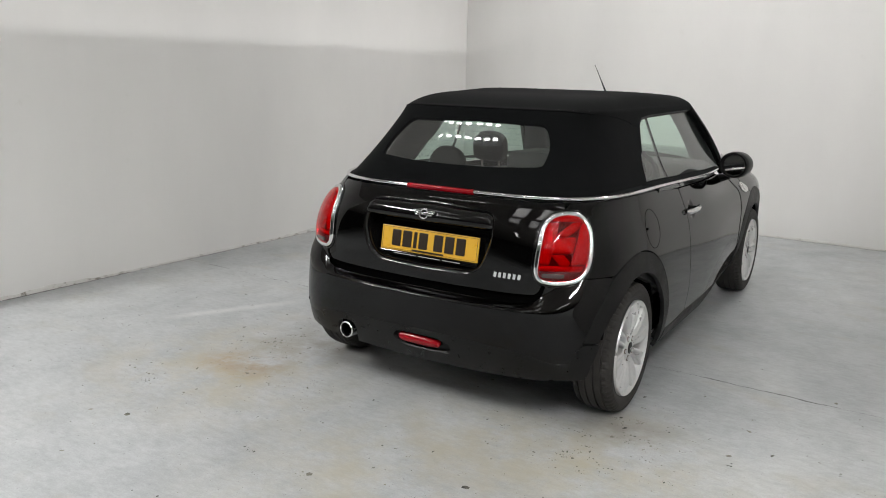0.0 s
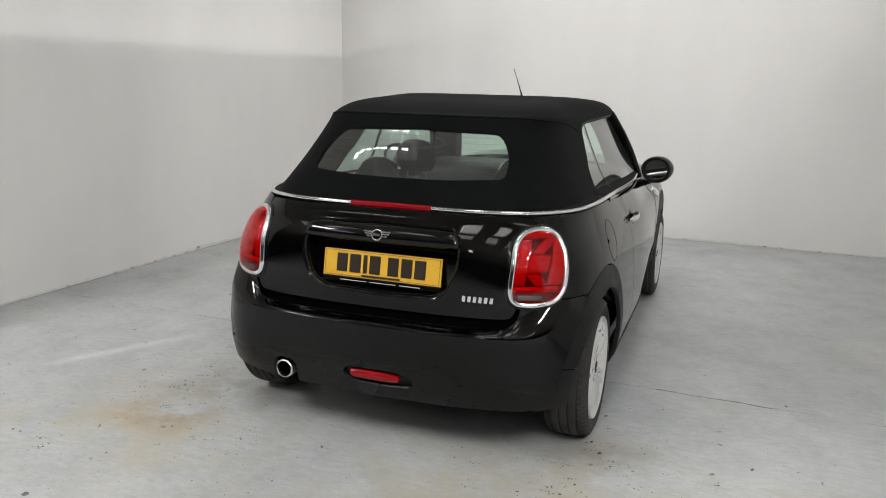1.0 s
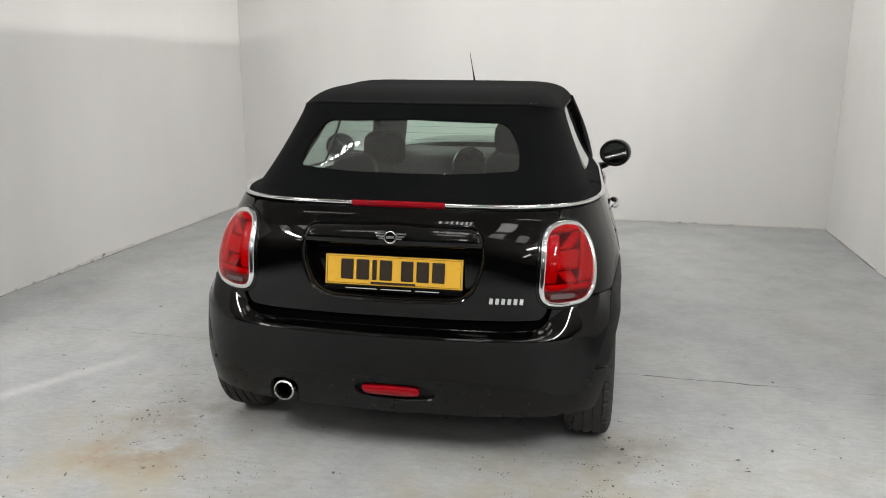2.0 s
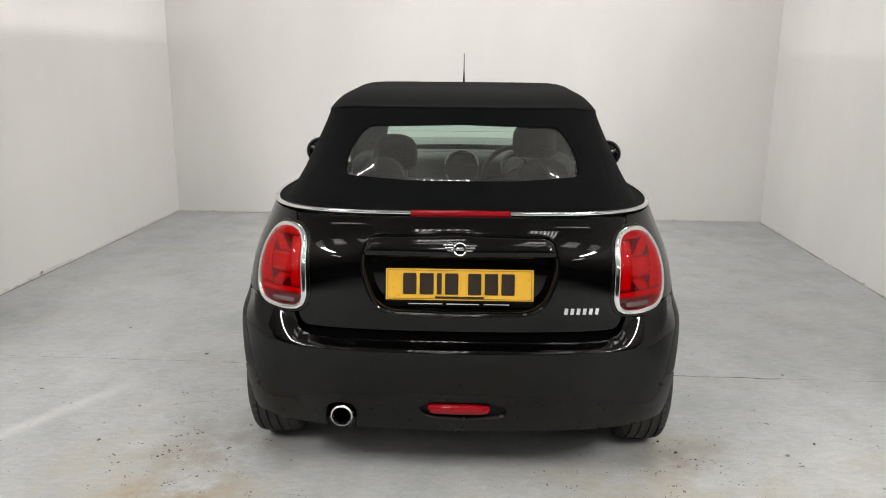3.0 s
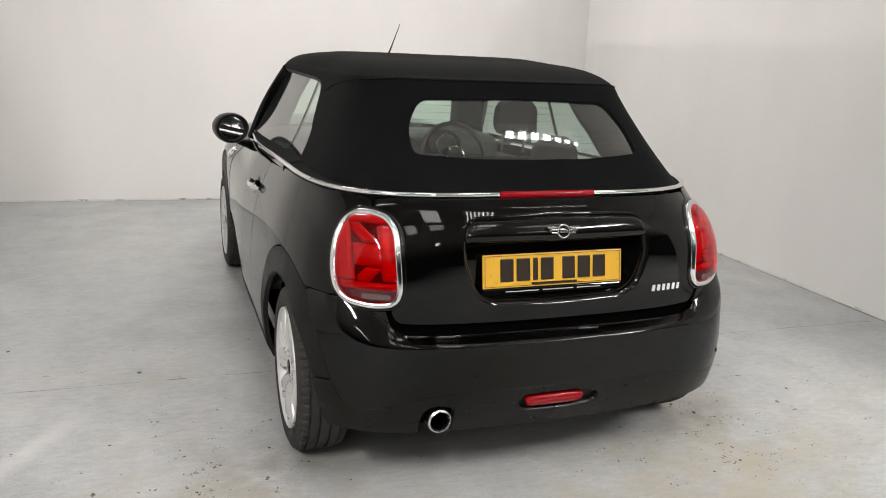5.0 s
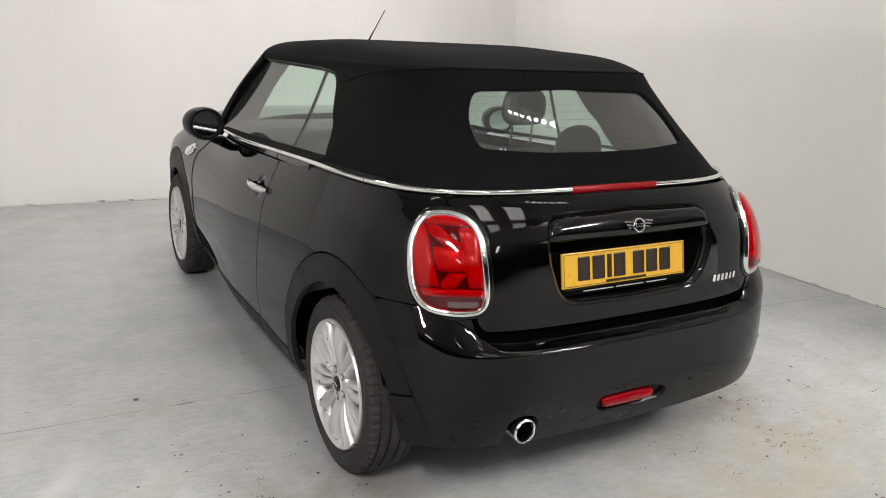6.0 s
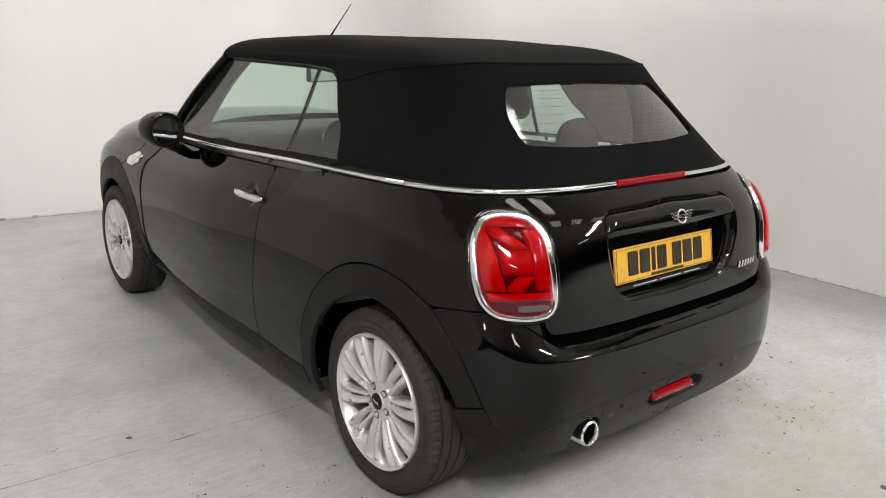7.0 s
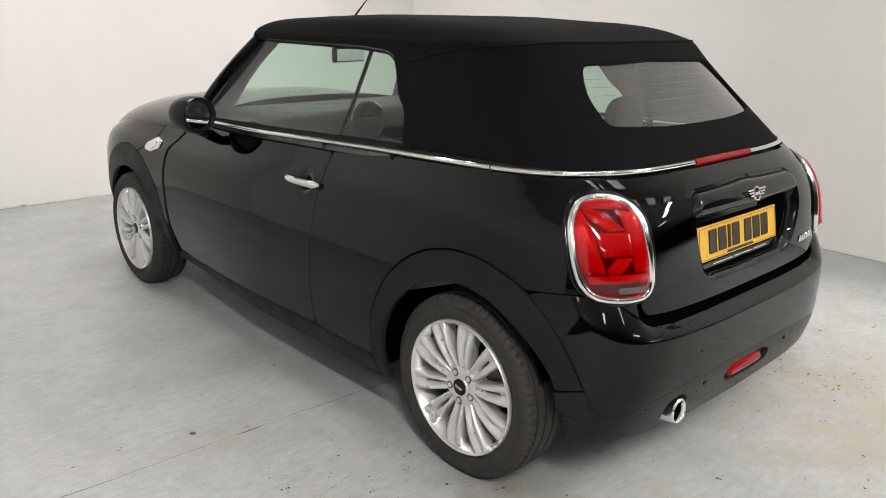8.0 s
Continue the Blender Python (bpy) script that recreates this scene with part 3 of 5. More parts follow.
# wheel arch circles (y, z, radius): outer and inner edge of the trim
ARCH_R, ARCH_RI = (-0.015, 0.345, 0.412), (-0.02, 0.305, 0.352)
ARCH_F, ARCH_FI = (2.505, 0.335, 0.428), (2.515, 0.30, 0.340)
AZ, AY0, AY1 = 0.300, 0.025, 2.52  # axle height, centres of the wheel housings
SHUT = [(0.735, 0.30), (0.755, 0.45), (0.757, 0.60), (0.74, 0.80), (0.712, 0.955)]


def sides(points):
    return [side(*p) for p in points]


# dark inner shell just behind the skin; its colour gives the joints their shade
shell_outer = [rear(0, 0.30), rear(0, 0.630), rear(0.37, 0.640), rear(0.37, 0.965), rear(0, 0.972), rear(0, 0.99), *[side(y, z) for y, z in ((0.0, 0.985), (0.8, 0.955), (1.75, 0.93), (1.98, 0.83))], side(2.3, 0.83), side(2.9, 0.76), side(3.1, 0.5), side(3.0, 0.25)]
shell_outer += [side(2.97, 0.25)] + sides(circle_arc(AY1, AZ, 0.40, -5, 188)) + [side(2.1, 0.2), side(0.45, 0.2)] + sides(circle_arc(AY0, AZ, 0.40, -8, 180)) + [rear(0.72, 0.31)]
shell_loop = loop(shell_outer, 0.01)
for mir in (False, True):
    panel("gap_shade_shell", dark_mat, car, shell_loop, off=-0.018, rim=0, h=0.03, mirror=mir, gap=0.0)

# doors
door_edge = sides(SHUT)
door_loop = loop(door_edge + sides([(1.78, 0.925), (1.93, 0.90), (2.03, 0.80), (2.055, 0.62), (2.03, 0.40), (1.985, 0.285)]), 0.03)
doors = {}


def door_raw(u, q):
    """The door skin, pressed in behind the handle."""
    p, n = skin_raw(u, q), skin_normal(u, q)
    d = ((p[..., 1] - 0.835) / 0.052) ** 2 + ((p[..., 2] - 0.832) / 0.05) ** 2
    return p - n * (0.010 * np.clip(1 - d, 0, 1) ** 1.5)[..., None]


for mir in (False, True):
    doors[mir] = panel("door", paint_mat, car, door_loop, shape=door_raw, h=0.012, gap=0.0038, mirror=mir, label="closed black door with chrome handle")

# rear quarters: from the door to the boot lid, over the wheel arch
quarter = [side(*p) for p in SHUT] + [side(0.35, 0.985), side(-0.05, 0.995), rear(0.69, 0.995), rear(0.60, 0.995), rear(0.59, 0.95), rear(0.585, 0.70), rear(0.62, 0.685), side(-0.335, 0.692), side(-0.27, 0.69)]
quarter += sides(circle_arc(*ARCH_R, 123, -7))
quarter += [side(0.475, 0.29)]
quarter_loop = loop(quarter, 0.008)
quarters = {mir: panel("rear_quarter", paint_mat, car, quarter_loop, mirror=mir, gap=0.0038) for mir in (False, True)}

# boot lid with its pocket
lid = [rear(-0.60, 0.992), rear(-0.3, 0.994), rear(0, 0.995), rear(0.3, 0.994), rear(0.60, 0.992), rear(0.585, 0.93), rear(0.545, 0.85), rear(0.545, 0.74), rear(0.572, 0.672), rear(0.566, 0.642), (*rear(0.545, 0.619), 0.012), rear(0.45, 0.614), rear(0.2, 0.609), rear(0, 0.608), rear(-0.2, 0.609), rear(-0.45, 0.614), (*rear(-0.545, 0.619), 0.012), rear(-0.566, 0.642), rear(-0.572, 0.672), rear(-0.545, 0.74), rear(-0.545, 0.85), rear(-0.585, 0.93)]
lid_loop = loop(lid, 0.03)
pocket = loop([rear(-0.335, 0.945), rear(0, 0.955), rear(0.335, 0.945), (*rear(0.345, 0.83), 0.05), rear(0.285, 0.672), rear(0, 0.663), rear(-0.285, 0.672), (*rear(-0.345, 0.83), 0.05)], 0.075)
boot = panel("boot_lid", paint_mat, car, lid_loop, [pocket], label="gloss black boot lid", rim=0.02, h=0.008)
panel("lid_pocket", gloss_mat, boot, shrink(pocket, -0.004), off=-0.080, rim=0, gap=0)
# pocket wall
pw = shrink(pocket, -0.001)
a_, n1 = skin_raw(pw[:, 0], pw[:, 1]), skin_normal(pw[:, 0], pw[:, 1])
pin = shrink(pocket, 0.012)
c_, n2 = skin_raw(pin[:, 0], pin[:, 1]), skin_normal(pin[:, 0], pin[:, 1])
ringv = np.concatenate([a_ - n1 * 0.001, c_ + (a_ - c_) * 0.3 - n1 * 0.006, c_ - n2 * 0.045, c_ - n2 * 0.083])
k_ = len(pw)
mesh_object("pocket_wall", ringv, [(r * k_ + i, r * k_ + (i + 1) % k_, (r + 1) * k_ + (i + 1) % k_, (r + 1) * k_ + i) for r in range(3) for i in range(k_)], gloss_mat, boot)
grip = loop([rear(-0.30, 0.9405), rear(0, 0.9485), rear(0.30, 0.9405), rear(0.330, 0.925), rear(0.341, 0.885), rear(0.332, 0.874), rear(0, 0.871), rear(-0.332, 0.874), rear(-0.341, 0.885), rear(-0.330, 0.925)], 0.012)
panel("boot_handle", gloss_mat, boot, grip, off=-0.005, rim=0.04, h=0.006, swell=lambda d: 0.018 * np.sqrt(1 - (1 - np.clip(d / 0.036, 0, 1)) ** 2), label="glossy black handle bar")

# number plate with plain bars
plate_m = pose(0, -0.463, 0.766, -10, 0, 0)
plate = part("number_plate", box(bmesh.new(), (-0.26, -0.004, -0.0555), (0.26, 0.004, 0.0555), 0.0025), plate_mat, car, "yellow number plate with dark bars")
plate.matrix_basis = plate_m
bm = bmesh.new()
for lo, hi in (((-0.252, -0.0052, 0.0495), (0.252, -0.0038, 0.0507)), ((-0.252, -0.0052, -0.0507), (0.252, -0.0038, -0.0495)), ((-0.253, -0.0052, -0.0507), (-0.2518, -0.0038, 0.0507)), ((0.2518, -0.0052, -0.0507), (0.253, -0.0038, 0.0507))):
    box(bm, lo, hi)
part("border", bm, ink_mat, plate)
x = -0.198
for k, w in enumerate((0.046, 0.048, 0.016, 0.046, 0, 0.046, 0.046, 0.046)):
    if w:
        part("plate_bar", box(bmesh.new(), (x, -0.0062, -0.0345), (x + w, -0.004, 0.0405), 0.003), ink_mat, plate)
    x += w + 0.0125 if w else 0.022
part("text_bar", box(bmesh.new(), (-0.085, -0.006, -0.0485), (0.085, -0.004, -0.0415)), ink_mat, plate)
part("plate_holder", box(bmesh.new(), (-0.262, -0.006, -0.078), (0.262, 0.006, -0.058), 0.003), gloss_mat, plate)
for lo, hi in ((-0.18, -0.06), (-0.045, 0.07), (0.085, 0.175)):
    part("text_bar", box(bmesh.new(), (lo, -0.0072, -0.0695), (hi, -0.0055, -0.0662)), white_print, plate)

# winged badge and name bars
badge = part("badge", tube(bmesh.new(), [(0.021 * math.cos(a), 0, 0.021 * math.sin(a)) for a in np.linspace(0, 2 * math.pi, 33)[:-1]], 0.0028, 8, True, up=(0, 1, 0)), chrome_mat, boot, "chrome winged ring badge", True)
badge.matrix_basis = pose(0, -0.507, 0.905, -15)
for sg in (-1, 1):
    for k, (z, l) in enumerate(((0.013, 0.036), (0.004, 0.030), (-0.005, 0.022))):
        part("wing_bar", box(bmesh.new(), (min(sg * 0.022, sg * (0.022 + l)), -0.003, z - 0.0028), (max(sg * 0.022, sg * (0.022 + l)), 0.002, z + 0.0028), 0.0012), chrome_mat, badge)
part("badge_bar", box(bmesh.new(), (-0.015, -0.004, -0.005), (0.015, 0.002, 0.005), 0.001), chrome_mat, badge)
xb = 0.370
for k in range(6):
    u_, q_ = rear(xb, 0.690)
    p_, nn = skin_raw(u_, q_), skin_normal(u_, q_)
    ob = part("name_bar", box(bmesh.new(), (-0.0068, -0.004, -0.0120), (0.0068, 0.001, 0.0120), 0.002), chrome_mat, boot)
    ob.matrix_basis = Matrix.Translation(p_) @ pose(0, 0, 0, 0, 0, math.degrees(math.atan2(nn[0], -nn[1]))) @ pose(0, 0, 0, -2, 8, 0)
    xb += 0.0215

# bumper: painted upper part and grained lower part
brim = [rear(0, 0.573), rear(0.25, 0.574), rear(0.44, 0.577), rear(0.52, 0.584), rear(0.553, 0.597), rear(0.572, 0.615), rear(0.584, 0.650), rear(0.592, 0.688), rear(0.66, 0.690), rear(0.72, 0.694), side(-0.34, 0.693), side(-0.275, 0.688)]
ARCH_END = [(0.785, 0.574), (0.750, 0.498), (0.722, 0.430)]
flank_r = sides(circle_arc(*ARCH_R, 126, 138)) + ARCH_END + [(0.700, 0.382)]
mid_line = [(0.678, 0.349), (0.640, 0.345), (0.592, 0.352), (0.552, 0.368), rear(0.45, 0.386), rear(0.2, 0.392), rear(0, 0.392)]
right = brim + flank_r + mid_line
left_ = [(-p[0], *p[1:]) for p in reversed(right[1:-1])]
bump_loop = loop(right + left_, 0.006)
panel("rear_bumper", paint_mat, car, bump_loop, shape=bumper_raw, h=0.0045, label="gloss black rear bumper", rim=0.016, gap=0.0)
low_r = mid_line[::-1] + [(0.700, 0.382), (0.722, 0.428, 0.002), (0.797, 0.419, 0.002), (0.772, 0.350), (0.758, 0.286), (0.748, 0.267), rear(0.70, 0.268), rear(0.5, 0.256), rear(0.3, 0.244), rear(0, 0.236)]
low_loop = loop(low_r + [(-p[0], *p[1:]) for p in reversed(low_r[1:-1])], 0.012)
fog_hole = loop([rear(-0.118, 0.3600), rear(0.10, 0.3620), rear(0.175, 0.3390), rear(0.165, 0.3020), rear(0.05, 0.2940), rear(-0.11, 0.3020), rear(-0.14, 0.3320)], 0.02)
pipe_hole = loop([rear(-0.468, 0.322), rear(-0.452, 0.344), rear(-0.414, 0.352), rear(-0.376, 0.344), rear(-0.360, 0.322), rear(-0.358, 0.205), rear(-0.414, 0.20), rear(-0.470, 0.205)], 0.02)
lower = panel("bumper_valance", satin_mat, car, low_loop, [fog_hole, pipe_hole], shape=bumper_raw, h=0.009, label="satin black lower bumper", rim=0.03)
panel("fog_bezel", trim_mat, lower, shrink(fog_hole, -0.003), shape=bumper_raw, off=-0.02, rim=0, h=0.01)
fog = loop([rear(-0.106, 0.3470), rear(0, 0.3495), rear(0.112, 0.3440), rear(0.117, 0.3250), rear(0.108, 0.3110), rear(0, 0.3070), rear(-0.098, 0.3110), rear(-0.112, 0.3320)], 0.012)
panel("fog_light", red_mat, lower, fog, shape=bumper_raw, off=-0.003, rim=0.02, h=0.006, swell=lambda d: 0.010 * np.sqrt(1 - (1 - np.clip(d / 0.02, 0, 1)) ** 2), label="red rear fog light")
part("pipe_recess", box(bmesh.new(), (-0.52, -0.47, 0.245), (-0.31, -0.30, 0.40), 0.03), dark_mat, lower)

# exhaust
bm = bmesh.new()
lathe(bm, [(0.30, 0.029), (-0.016, 0.0295), (-0.026, 0.0345), (-0.021, 0.0395), (0.0, 0.0395), (0.30, 0.0395)], "y", 40)
ex = part("exhaust_pipe", bm, steel_mat, car, "polished chrome exhaust tip", True)
ex.matrix_basis = pose(-0.414, -0.524, 0.296, -2)
part("pipe_inside", lathe(bmesh.new(), [(-0.014, 0.0290), (0.12, 0.0285), (0.12, 0.0005)], "y", 24), dark_mat, ex)

# parking sensors
for u_, q_ in (rear(0.275, 0.352), rear(-0.275, 0.352), side(-0.415, 0.400), (-side(-0.415, 0.400)[0], 0.378)):
    p_, nn = bumper_raw(u_, q_), skin_normal(u_, q_)
    ob = part("parking_sensor", lathe(bmesh.new(), [(0.0, 0.0005), (0.0, 0.007), (0.001, 0.008), (-0.004, 0.0085)], "z", 16), trim_mat, lower, smooth=True)
    ob.matrix_basis = Matrix.Translation(p_ + nn * 0.002) @ Vector(nn).to_track_quat("Z", "Y").to_matrix().to_4x4()

# tail lights
lamp_pts = [rear(0.541, 0.795), rear(0.541, 0.900), rear(0.558, 0.942), rear(0.611, 0.956), rear(0.664, 0.941), rear(0.704, 0.885), rear(0.727, 0.795), rear(0.723, 0.720), rear(0.697, 0.684), rear(0.615, 0.673), rear(0.558, 0.682), rear(0.540, 0.718)]
lamp_loop = loop(lamp_pts, 0.05)
for mir in (False, True):
    lamp = panel("tail_light", red_dark, car, shrink(lamp_loop, 0.010), mirror=mir, off=0.004, rim=0.012, h=0.01, label="red tail light in a chrome ring")
    ring_line = shrink(lamp_loop, 0.004)[::3]
    part("chrome_ring", ribbon(bmesh.new(), ring_line, 0.025, 0.013, off=0.003, segs=8, closed=True, mirror=mir), chrome_mat, lamp, "chrome ring", True, 60)
    # black bead drawn in place of the dark gap outside the ring
    part("lamp_gap_line", ribbon(bmesh.new(), shrink(lamp_loop, -0.010)[::3], 0.014, 0.004, off=0.001, segs=4, closed=True, mirror=mir), gloss_mat, lamp, "", True, 60)
    lens = shrink(lamp_loop, 0.012)
    ln = panel("lens", lens_mat, lamp, lens, mirror=mir, off=0.012, rim=0, h=0.008, gap=0, swell=lambda d: 0.014 * np.sqrt(1 - (1 - np.clip(d / 0.05, 0, 1)) ** 2))
    ln.visible_shadow = False
    # half a flag of light guides: upright, cross bar and two diagonals
    bars = [
        [rear(0.684, 0.915), rear(0.712, 0.85), rear(0.713, 0.755), rear(0.668, 0.755), rear(0.668, 0.915)],
        [rear(0.556, 0.915), rear(0.550, 0.755), rear(0.592, 0.755), rear(0.596, 0.915)],
        [rear(0.594, 0.862), rear(0.668, 0.862), rear(0.668, 0.800), rear(0.592, 0.800)],
        [rear(0.598, 0.868), rear(0.642, 0.918), rear(0.666, 0.918), rear(0.666, 0.896), rear(0.640, 0.866)],
        [rear(0.596, 0.794), rear(0.632, 0.752), rear(0.662, 0.752), rear(0.664, 0.766), rear(0.638, 0.796)],
        [rear(0.580, 0.942), rear(0.655, 0.942), rear(0.672, 0.921), rear(0.566, 0.921)],
        [rear(0.552, 0.749), rear(0.710, 0.749), rear(0.706, 0.728), rear(0.552, 0.728)],
    ]
    for b in bars:
        panel("light_guide", red_guide, lamp, loop(b, 0.005, 0.003), mirror=mir, off=0.006, rim=0.006, h=0.004, gap=0, swell=lambda d: 0.006 * np.sqrt(1 - (1 - np.clip(d / 0.012, 0, 1)) ** 2))
    panel("reverse_light", clear_mat, lamp, loop([rear(0.572, 0.7185), rear(0.648, 0.7185), rear(0.648, 0.7045), rear(0.572, 0.7045)], 0.004, 0.003), mirror=mir, off=0.0262, rim=0.003, h=0.005, gap=0)

# chrome waist line with the high brake light in its middle
q0 = 1.003
bx = rear(0.177, q0)[0]
for mir in (False, True):
    uj = side(-0.04, 1.0)[0]
    part("chrome_strip", ribbon(bmesh.new(), [(u, q0) for u in np.linspace(bx + 0.001, uj - 0.002, 80)], 0.017, 0.010, segs=6, mirror=mir), chrome_mat, car, smooth=True, angle=60)
    part("chrome_strip", ribbon(bmesh.new(), [(u, q0) for u in np.linspace(uj + 0.002, side(0.71, 0.96)[0] - 0.002, 50)], 0.017, 0.010, segs=6, mirror=mir), chrome_mat, car, smooth=True, angle=60)
    part("chrome_strip", ribbon(bmesh.new(), [(u, q0) for u in np.linspace(side(0.71, 0.96)[0] + 0.002, side(1.76, 0.95)[0], 60)], 0.017, 0.010, segs=6, mirror=mir), chrome_mat, doors[mir], smooth=True, angle=60)
part("high_brake_light", ribbon(bmesh.new(), [(u, q0) for u in np.linspace(-bx + 0.001, bx - 0.001, 40)], 0.022, 0.013, segs=8), red_mat, car, "red high brake light bar", True, 60)

# arches and sills in black plastic
def arch_panel(outer, inner, a0, a1, mir, shape=None):
    if shape:
        pts = sides(circle_arc(*outer, a0, 138)) + ARCH_END + [(0.797, 0.421)] + sides(circle_arc(*inner, a1, a0))
    else:
        pts = sides(circle_arc(*outer, a0, a1)) + sides(circle_arc(*inner, a1, a0))
    return panel("wheel_arch", trim_mat, car, loop(pts, 0.004), mirror=mir, gap=0.0045, shape=shape, off=0.0005 if shape else 0.002, rim=0.02, h=0.011, label="black plastic wheel arch trim")


for mir in (False, True):
    arch_panel(ARCH_R, ARCH_RI, -18, 158, mir, bumper_raw)
    arch_panel(ARCH_F, ARCH_FI, -16, 193, mir)
    sill = sides([(0.375, 0.222), (0.39, 0.287), (0.72, 0.292), (1.2, 0.288), (1.98, 0.28), (2.09, 0.25), (2.10, 0.22), (1.6, 0.212), (0.9, 0.212)])
    panel("sill_trim", trim_mat, car, loop(sill, 0.01), mirror=mir, off=0.004, rim=0.05, label="black plastic sill")

# front wings up to the bonnet
fend = sides([(2.06, 0.40), (2.075, 0.62), (2.05, 0.80), (1.95, 0.90), (2.0, 0.917), (2.12, 0.895), (2.4, 0.877), (2.7, 0.869), (2.92, 0.838), (3.08, 0.74), (3.1, 0.5), (3.05, 0.36)])
fend += sides(circle_arc(*ARCH_F, 5, 165))
wings = {mir: panel("front_wing", paint_mat, car, loop(fend, 0.01), mirror=mir) for mir in (False, True)}

# joint that runs from the bonnet's corner down to the arch
for mir in (False, True):
    part("wing_joint", ribbon(bmesh.new(), [side(2.388 - 0.19 * t - 0.05 * math.sin(math.pi * t), 0.735 + 0.15 * t) for t in np.linspace(0, 1, 24)], 0.0045, 0.0008, off=0.0004, segs=3, mirror=mir), dark_mat, wings[mir])

# ---- canvas roof, glass and cabin ----
rwin = loop([rear(-0.375, 1.291), rear(0, 1.300), rear(0.375, 1.291), (*rear(0.432, 1.20), 0.03), (*rear(0.440, 1.118), 0.03), rear(0.2, 1.104), rear(0, 1.102), rear(-0.2, 1.104), (*rear(-0.440, 1.118), 0.03), (*rear(-0.432, 1.20), 0.03)], 0.05)
TOP_Q = 1.357
win_back = [(0.375, 0.965), (0.405, 1.01), (0.515, 1.15, 0.1), (0.572, 1.238, 0.04), (0.60, 1.277, 0.04), (0.65, 1.301, 0.04), (0.80, 1.311), (1.2, 1.315), (1.455, 1.316), (1.575, 1.322)]
wb = [(*side(*p[:2]), *p[2:]) for p in win_back]
uh = wb[-1][0]
low = [(u, 1.0115) for u in np.linspace(-wb[0][0], wb[0][0], 80)]
hood_loop = loop(low + wb + [(uh, TOP_Q)] + [(u, TOP_Q) for u in np.linspace(uh - 0.02, -uh + 0.02, 80)] + [(-uh, TOP_Q)] + [(-w[0], *w[1:]) for w in reversed(wb)], 0.012)
soft = panel("soft_top", cloth_mat, car, hood_loop, [rwin], rim=0.012, h=0.014, gap=0.0, label="taut black canvas folding roof", off=0.002)


def roof_crown(y):
    return spline([(-0.02, 1.358), (0.06, 1.378), (0.2, 1.398), (0.45, 1.418), (0.8, 1.428), (1.15, 1.424), (1.45, 1.408), (1.62, 1.395)])(y)


# the ledge where the canvas and the glass meet the waist line
ul = np.linspace(-side(1.80, 0.945)[0], side(1.80, 0.945)[0], 260)
led = [skin_raw(ul, np.full(260, BELT - 0.006)), skin_raw(ul, np.full(260, BELT + 0.0005)) + np.array((0, 0, 0.003)), skin_raw(ul, np.full(260, BELT + 0.02))]
lv = np.concatenate([led[0], led[0] * 0.35 + led[1] * 0.65 + np.array((0, 0, 0.004)), led[1], led[2] - skin_normal(ul, np.full(260, BELT + 0.02)) * 0.014])
mesh_object("canvas_ledge", lv, [(r * 260 + i, r * 260 + i + 1, (r + 1) * 260 + i + 1, (r + 1) * 260 + i) for r in range(3) for i in range(259)], cloth_mat, soft)
us = np.linspace(-uh, uh, 150)
ring = skin_raw(us, np.full(150, TOP_Q)) + skin_normal(us, np.full(150, TOP_Q)) * 0.002
xe = abs(ring[-1][0])
front = [(x, ring[-1][1] + 0.075 * (1 - (x / xe) ** 2), ring[-1][2] + 0.052 * (1 - (x / xe) ** 2)) for x in np.linspace(xe, -xe, 42)[1:-1]]
ring = np.concatenate([ring, np.array(front)])
cen = np.array([0, 0.75])
rhos = [1.0, 0.99, 0.975, 0.95, 0.92, 0.89, 0.84, 0.78, 0.70, 0.60, 0.5, 0.4, 0.3, 0.2, 0.1]
rv = []
for rho in rhos:
    xy = cen + (ring[:, :2] - cen) * rho
    w = rho**15
    z = ring[:, 2] * w + roof_crown(xy[:, 1]) * (1 - w)
    sag = 0.004 * np.sin(xy[:, 1] * 9) * (1 - rho**4)
    rv += [(x, y, zz) for (x, y), zz in zip(xy, z + sag)]
m_ = len(ring)
rf = [(a * m_ + i, a * m_ + (i + 1) % m_, (a + 1) * m_ + (i + 1) % m_, (a + 1) * m_ + i) for a in range(len(rhos) - 1) for i in range(m_)]
rf.append([(len(rhos) - 1) * m_ + i for i in range(m_)])
mesh_object("roof_canvas", rv, rf, cloth_mat, soft)
# stitched folds
ws = side(0.12, 1.34)[0]
we = side(0.56, 1.27)[0]
part("seam", ribbon(bmesh.new(), [(u, 1.352 - 0.012 * min(1, max(0, abs(u) / ws - 0.75) * 4) - 0.066 * max(0, (abs(u) - ws) / (we - ws)) ** 1.4) for u in np.linspace(-we, we, 170)], 0.007, 0.004, off=0.001, segs=4), cloth_mat, soft, smooth=True)
for mir in (False, True):
    seam = [rear(0.500 + 0.075 * t, 1.335 - 0.30 * t) for t in np.linspace(0, 1, 30)]
    part("seam", ribbon(bmesh.new(), seam, 0.005, 0.0018, off=0.001, segs=4, mirror=mir), cloth_mat, soft, smooth=True)
glass = panel("rear_window", rear_glass_mat, soft, shrink(rwin, -0.006), off=-0.006, rim=0, h=0.016, gap=0.0, label="tinted rear window")
glass.visible_shadow = False
part("window_seal", ribbon(bmesh.new(), rwin[::4], 0.008, 0.004, off=-0.001, segs=4, closed=True), cloth_mat, soft, smooth=True)
